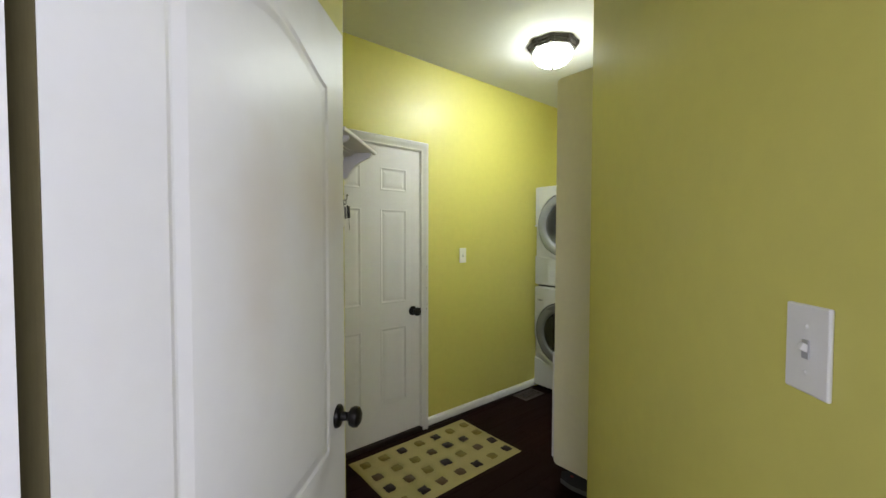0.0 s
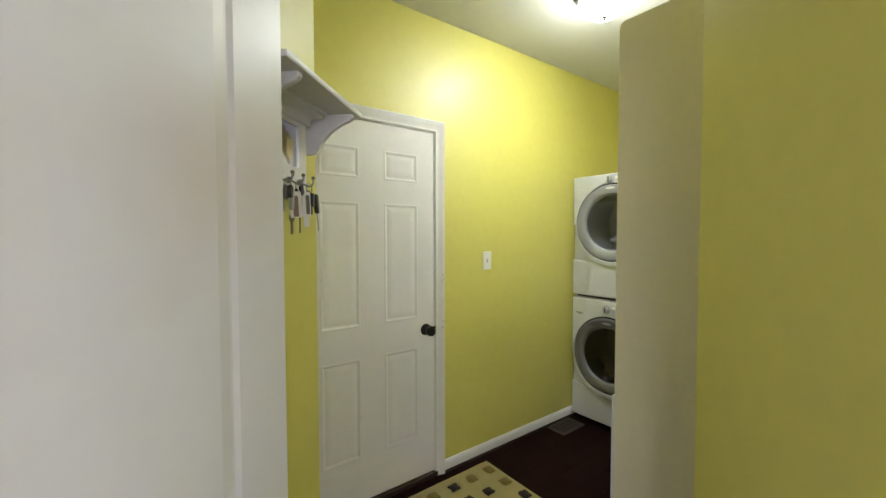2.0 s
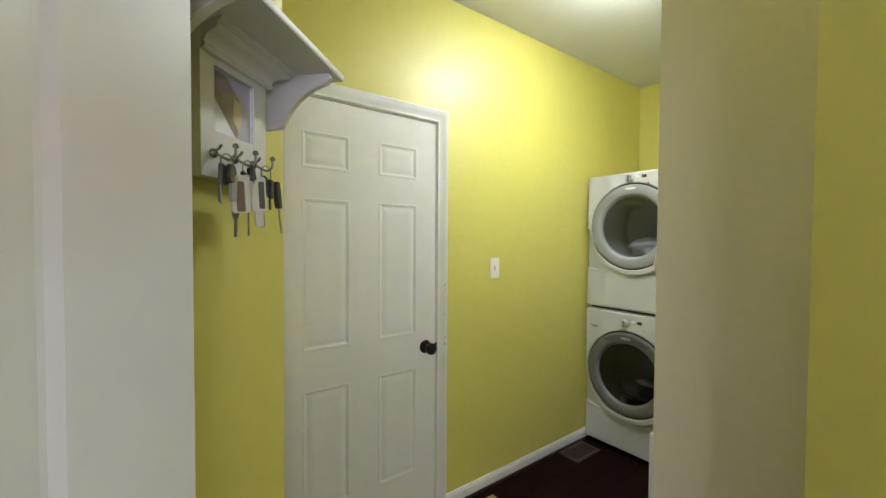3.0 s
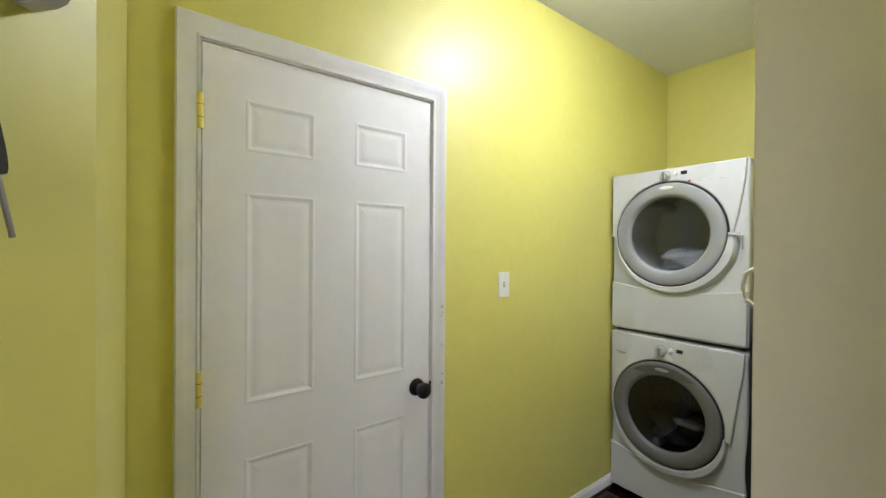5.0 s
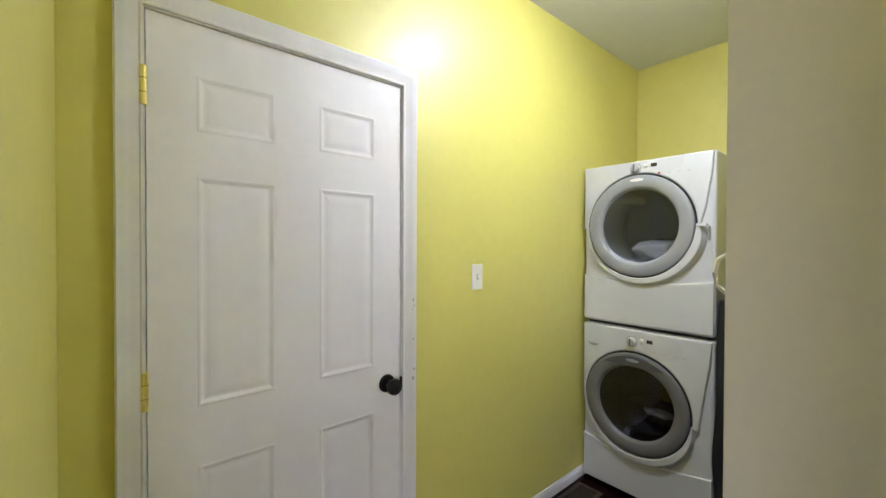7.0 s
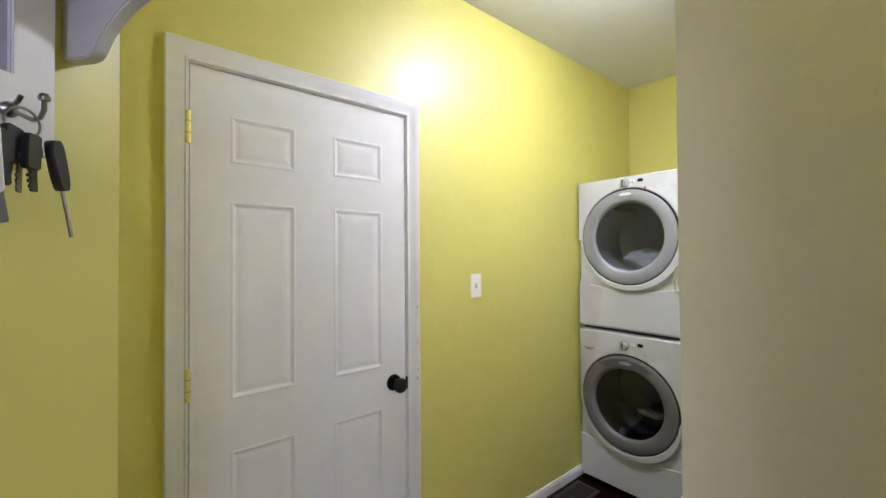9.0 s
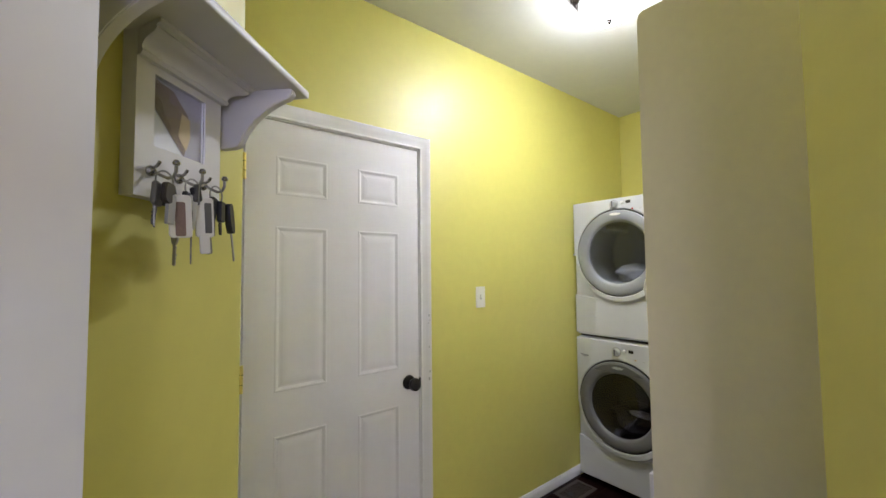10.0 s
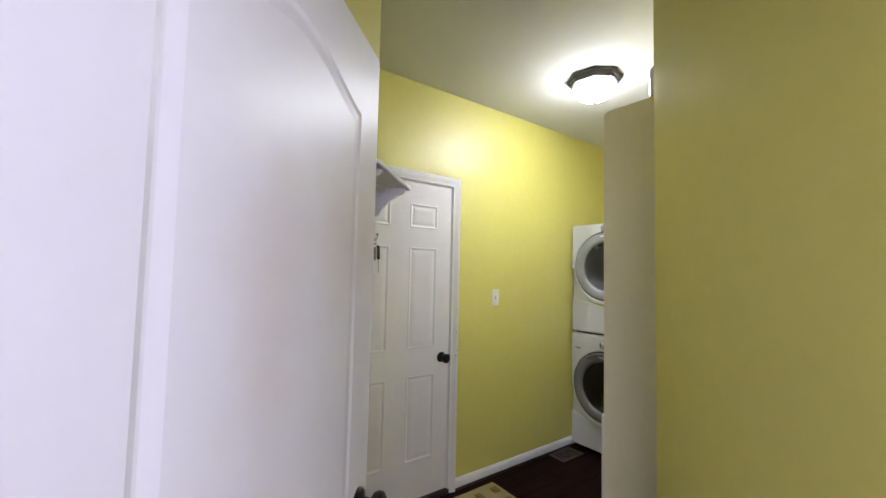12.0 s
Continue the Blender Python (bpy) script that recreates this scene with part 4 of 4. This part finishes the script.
def car_key(w, h, t):
    """A rounded key head, waisted towards its blade."""
    n = 28
    bm = bmesh.new()
    rings = []
    for y, k in ((-t / 2, 0.78), (-t / 4, 1.0), (t / 4, 1.0), (t / 2, 0.78)):
        ring = []
        for i in range(n):
            a = 2 * math.pi * i / n
            c, q = math.cos(a), math.sin(a)
            z = -h / 2 + h / 2 * math.copysign(abs(q) ** 0.7, q) * (0.96 + 0.04 * k)
            wide = w / 2 * (1.0 + 0.12 * q) * math.copysign(abs(c) ** 0.6, c)
            ring.append(bm.verts.new((wide * k, y, z)))
        rings.append(ring)
    for p, q in zip(rings, rings[1:]):
        for i in range(n):
            j = (i + 1) % n
            bm.faces.new((p[i], p[j], q[j], q[i]))
    bm.faces.new(rings[0])
    bm.faces.new(rings[-1])
    bmesh.ops.recalc_face_normals(bm, faces=bm.faces[:])
    return bm


def key_ring(u, label, items):
    """A ring on a hook; items: (name, bmesh, material, dx, dy, dz, tilt, turn)."""
    ob = thing("key_ring", KS @ pose(u - 0.014, PF - 0.035, 1.554), label, "keys", "keys on the hooks")
    part("ring", loop(0.014), CHROME, ob)
    for nm, bm, material, dx, dy, dz, tilt, turn in items:
        o = part(nm, bm, material, ob)
        o.matrix_basis = pose(dx, dy, dz, 0, tilt, turn)
    return ob


def tag_bm(w, h, t=0.004):
    """A flat tag with rounded corners and a thin rim."""
    r = min(w, h) * 0.18
    pts = []
    for cx, cz, a0 in ((w / 2 - r, -r, 0), (-w / 2 + r, -r, 90), (-w / 2 + r, -h + r, 180), (w / 2 - r, -h + r, 270)):
        pts += [(cx + r * math.cos(radians(a0 + 30 * k)), cz + r * math.sin(radians(a0 + 30 * k))) for k in range(4)]
    bm = bmesh.new()
    rows = [[bm.verts.new((x * k, y, -h / 2 + (z + h / 2) * k)) for x, z in pts] for y, k in ((-t / 2, 0.95), (-t / 3, 1.0), (t / 3, 1.0), (t / 2, 0.95))]
    for p, q in zip(rows, rows[1:]):
        for i in range(len(pts)):
            j = (i + 1) % len(pts)
            bm.faces.new((p[i], p[j], q[j], q[i]))
    bm.faces.new(rows[0])
    bm.faces.new(rows[-1])
    bmesh.ops.recalc_face_normals(bm, faces=bm.faces[:])
    return bm


key_ring(HOOKS[0], "keys with a white tag and clear fob on a hook", [
    ("tag", tag_bm(0.027, 0.058), WHITEPLASTIC, 0.018, -0.006, -0.014, -3, -36), ("tag_insert", tag_bm(0.012, 0.046, 0.0015), PICBROWN, 0.0164, -0.0083, -0.024, -3, -36),
    ("fob", tag_bm(0.010, 0.038, 0.006), DIAL, 0.000, -0.010, -0.018, 3, -10),
    ("key", key_blade(0.030), CHROME, -0.010, 0.004, -0.010, 8, 40), ("key", key_blade(0.028), CHROME, 0.024, 0.004, -0.060, -3, 60), ("key", key_blade(0.026), RINGDARK, -0.004, 0.006, -0.012, 14, 20),
    ("key_head", car_key(0.024, 0.026, 0.007), LAMPBRONZE, -0.004, -0.010, -0.004, 14, 15),
    ("key_head", tag_bm(0.020, 0.030, 0.006), RINGDARK, -0.012, -0.002, -0.004, 10, 20), ("key_head", tag_bm(0.022, 0.028, 0.005), SMOKED, 0.006, 0.004, -0.002, -12, -20)])
key_ring(HOOKS[1], "keys with white plastic tags on a hook", [
    ("tag", tag_bm(0.024, 0.058), WHITEPLASTIC, 0.012, -0.008, -0.010, -3, -34), ("tag_insert", tag_bm(0.009, 0.044, 0.0015), RINGDARK, 0.0145, -0.0125, -0.018, -3, -34), ("tag", tag_bm(0.016, 0.060, 0.006), BLACKPLASTIC, -0.011, 0.000, -0.006, 3, 20),
    ("key", key_blade(0.056), RINGDARK, -0.006, -0.004, -0.030, 0, 40), ("tag", tag_bm(0.013, 0.028, 0.004), WHITEPLASTIC, 0.012, -0.010, -0.064, -4, -38), ("tag", tag_bm(0.011, 0.030, 0.004), RINGDARK, 0.024, -0.006, -0.062, -10, 5),
    ("fob", tag_bm(0.011, 0.050, 0.009), CERAMIC, -0.006, -0.006, -0.010, 5, -30), ("fob", tag_bm(0.009, 0.048, 0.008), BLACKPLASTIC, 0.024, -0.008, -0.012, -6, 10),
    ("key_head", tag_bm(0.020, 0.026, 0.006), SMOKED, 0.002, -0.006, 0.004, 15, 30), ("key_head", tag_bm(0.018, 0.022, 0.006), BLACKPLASTIC, -0.006, -0.008, 0.002, -20, 10)])
key_ring(HOOKS[2], "black car key with steel blade and other keys on a hook", [
    ("key_head", car_key(0.0135, 0.048, 0.010), BLACKPLASTIC, 0.020, -0.006, -0.010, -12, 5), ("key_blade", B(-0.0018, 0.0018, -0.001, 0.001, -0.093, -0.046, bevel=0.0004), CHROME, 0.020, -0.006, -0.010, -12, 5),
    ("key", key_blade(0.026), BLACKPLASTIC, -0.006, 0.0, -0.008, 12, 25), ("key", key_blade(0.030), RINGDARK, 0.000, 0.002, -0.012, 4, 35), ("key", key_blade(0.028), BLACKPLASTIC, 0.004, -0.004, -0.012, -3, 15),
    ("key_head", tag_bm(0.015, 0.034, 0.007), BLACKPLASTIC, -0.010, -0.004, -0.006, 14, 10), ("key_head", tag_bm(0.014, 0.032, 0.007), BLACKPLASTIC, 0.001, -0.008, -0.010, 2, 15)])


# ---------- floor planks ----------
PLEN, PWID = 1.22, 0.125
shift = (0.0, 0.47, 0.86, 0.23, 0.65)
plank_meshes = {}


def spans(y):
    """The stretches of the footprint along x at y."""
    xs = []
    for p, q in zip(FOOTPRINT, FOOTPRINT[1:] + FOOTPRINT[:1]):
        if (p[1] > y) != (q[1] > y):
            xs.append(p[0] + (q[0] - p[0]) * (y - p[1]) / (q[1] - p[1]))
    xs.sort()
    return list(zip(xs[0::2], xs[1::2]))


rest = bmesh.new()
for j in range(38):
    y0 = 0.06 - (j + 1) * PWID
    for a, b in spans(y0 + PWID / 2):
        for i in range(-5, 4):
            x0, x1 = i * PLEN + shift[j % 5] - 0.5, (i + 1) * PLEN + shift[j % 5] - 0.5
            x0, x1 = max(x0, a + 0.02), min(x1, b - 0.02)
            if x1 - x0 < 0.05:
                continue
            if j < 16:
                size = round(x1 - x0, 2)
                if size not in plank_meshes:
                    plank_meshes[size] = mesh_of("plank", B(0.0006, size - 0.0006, 0.0006, PWID - 0.0006, -0.0085, 0.0, bevel=0.0012, seg=1), PLANK)
                piece("plank", plank_meshes[size], floor, pose(x0, y0, 0.0))
            else:
                box(rest, x0 + 0.0006, x1 - 0.0006, y0 + 0.0006, y0 + PWID - 0.0006, -0.0085, 0.0)
hall_planks = part("hall_planks", rest, PLANK, floor)
tagged(hall_planks, kind="stuff")
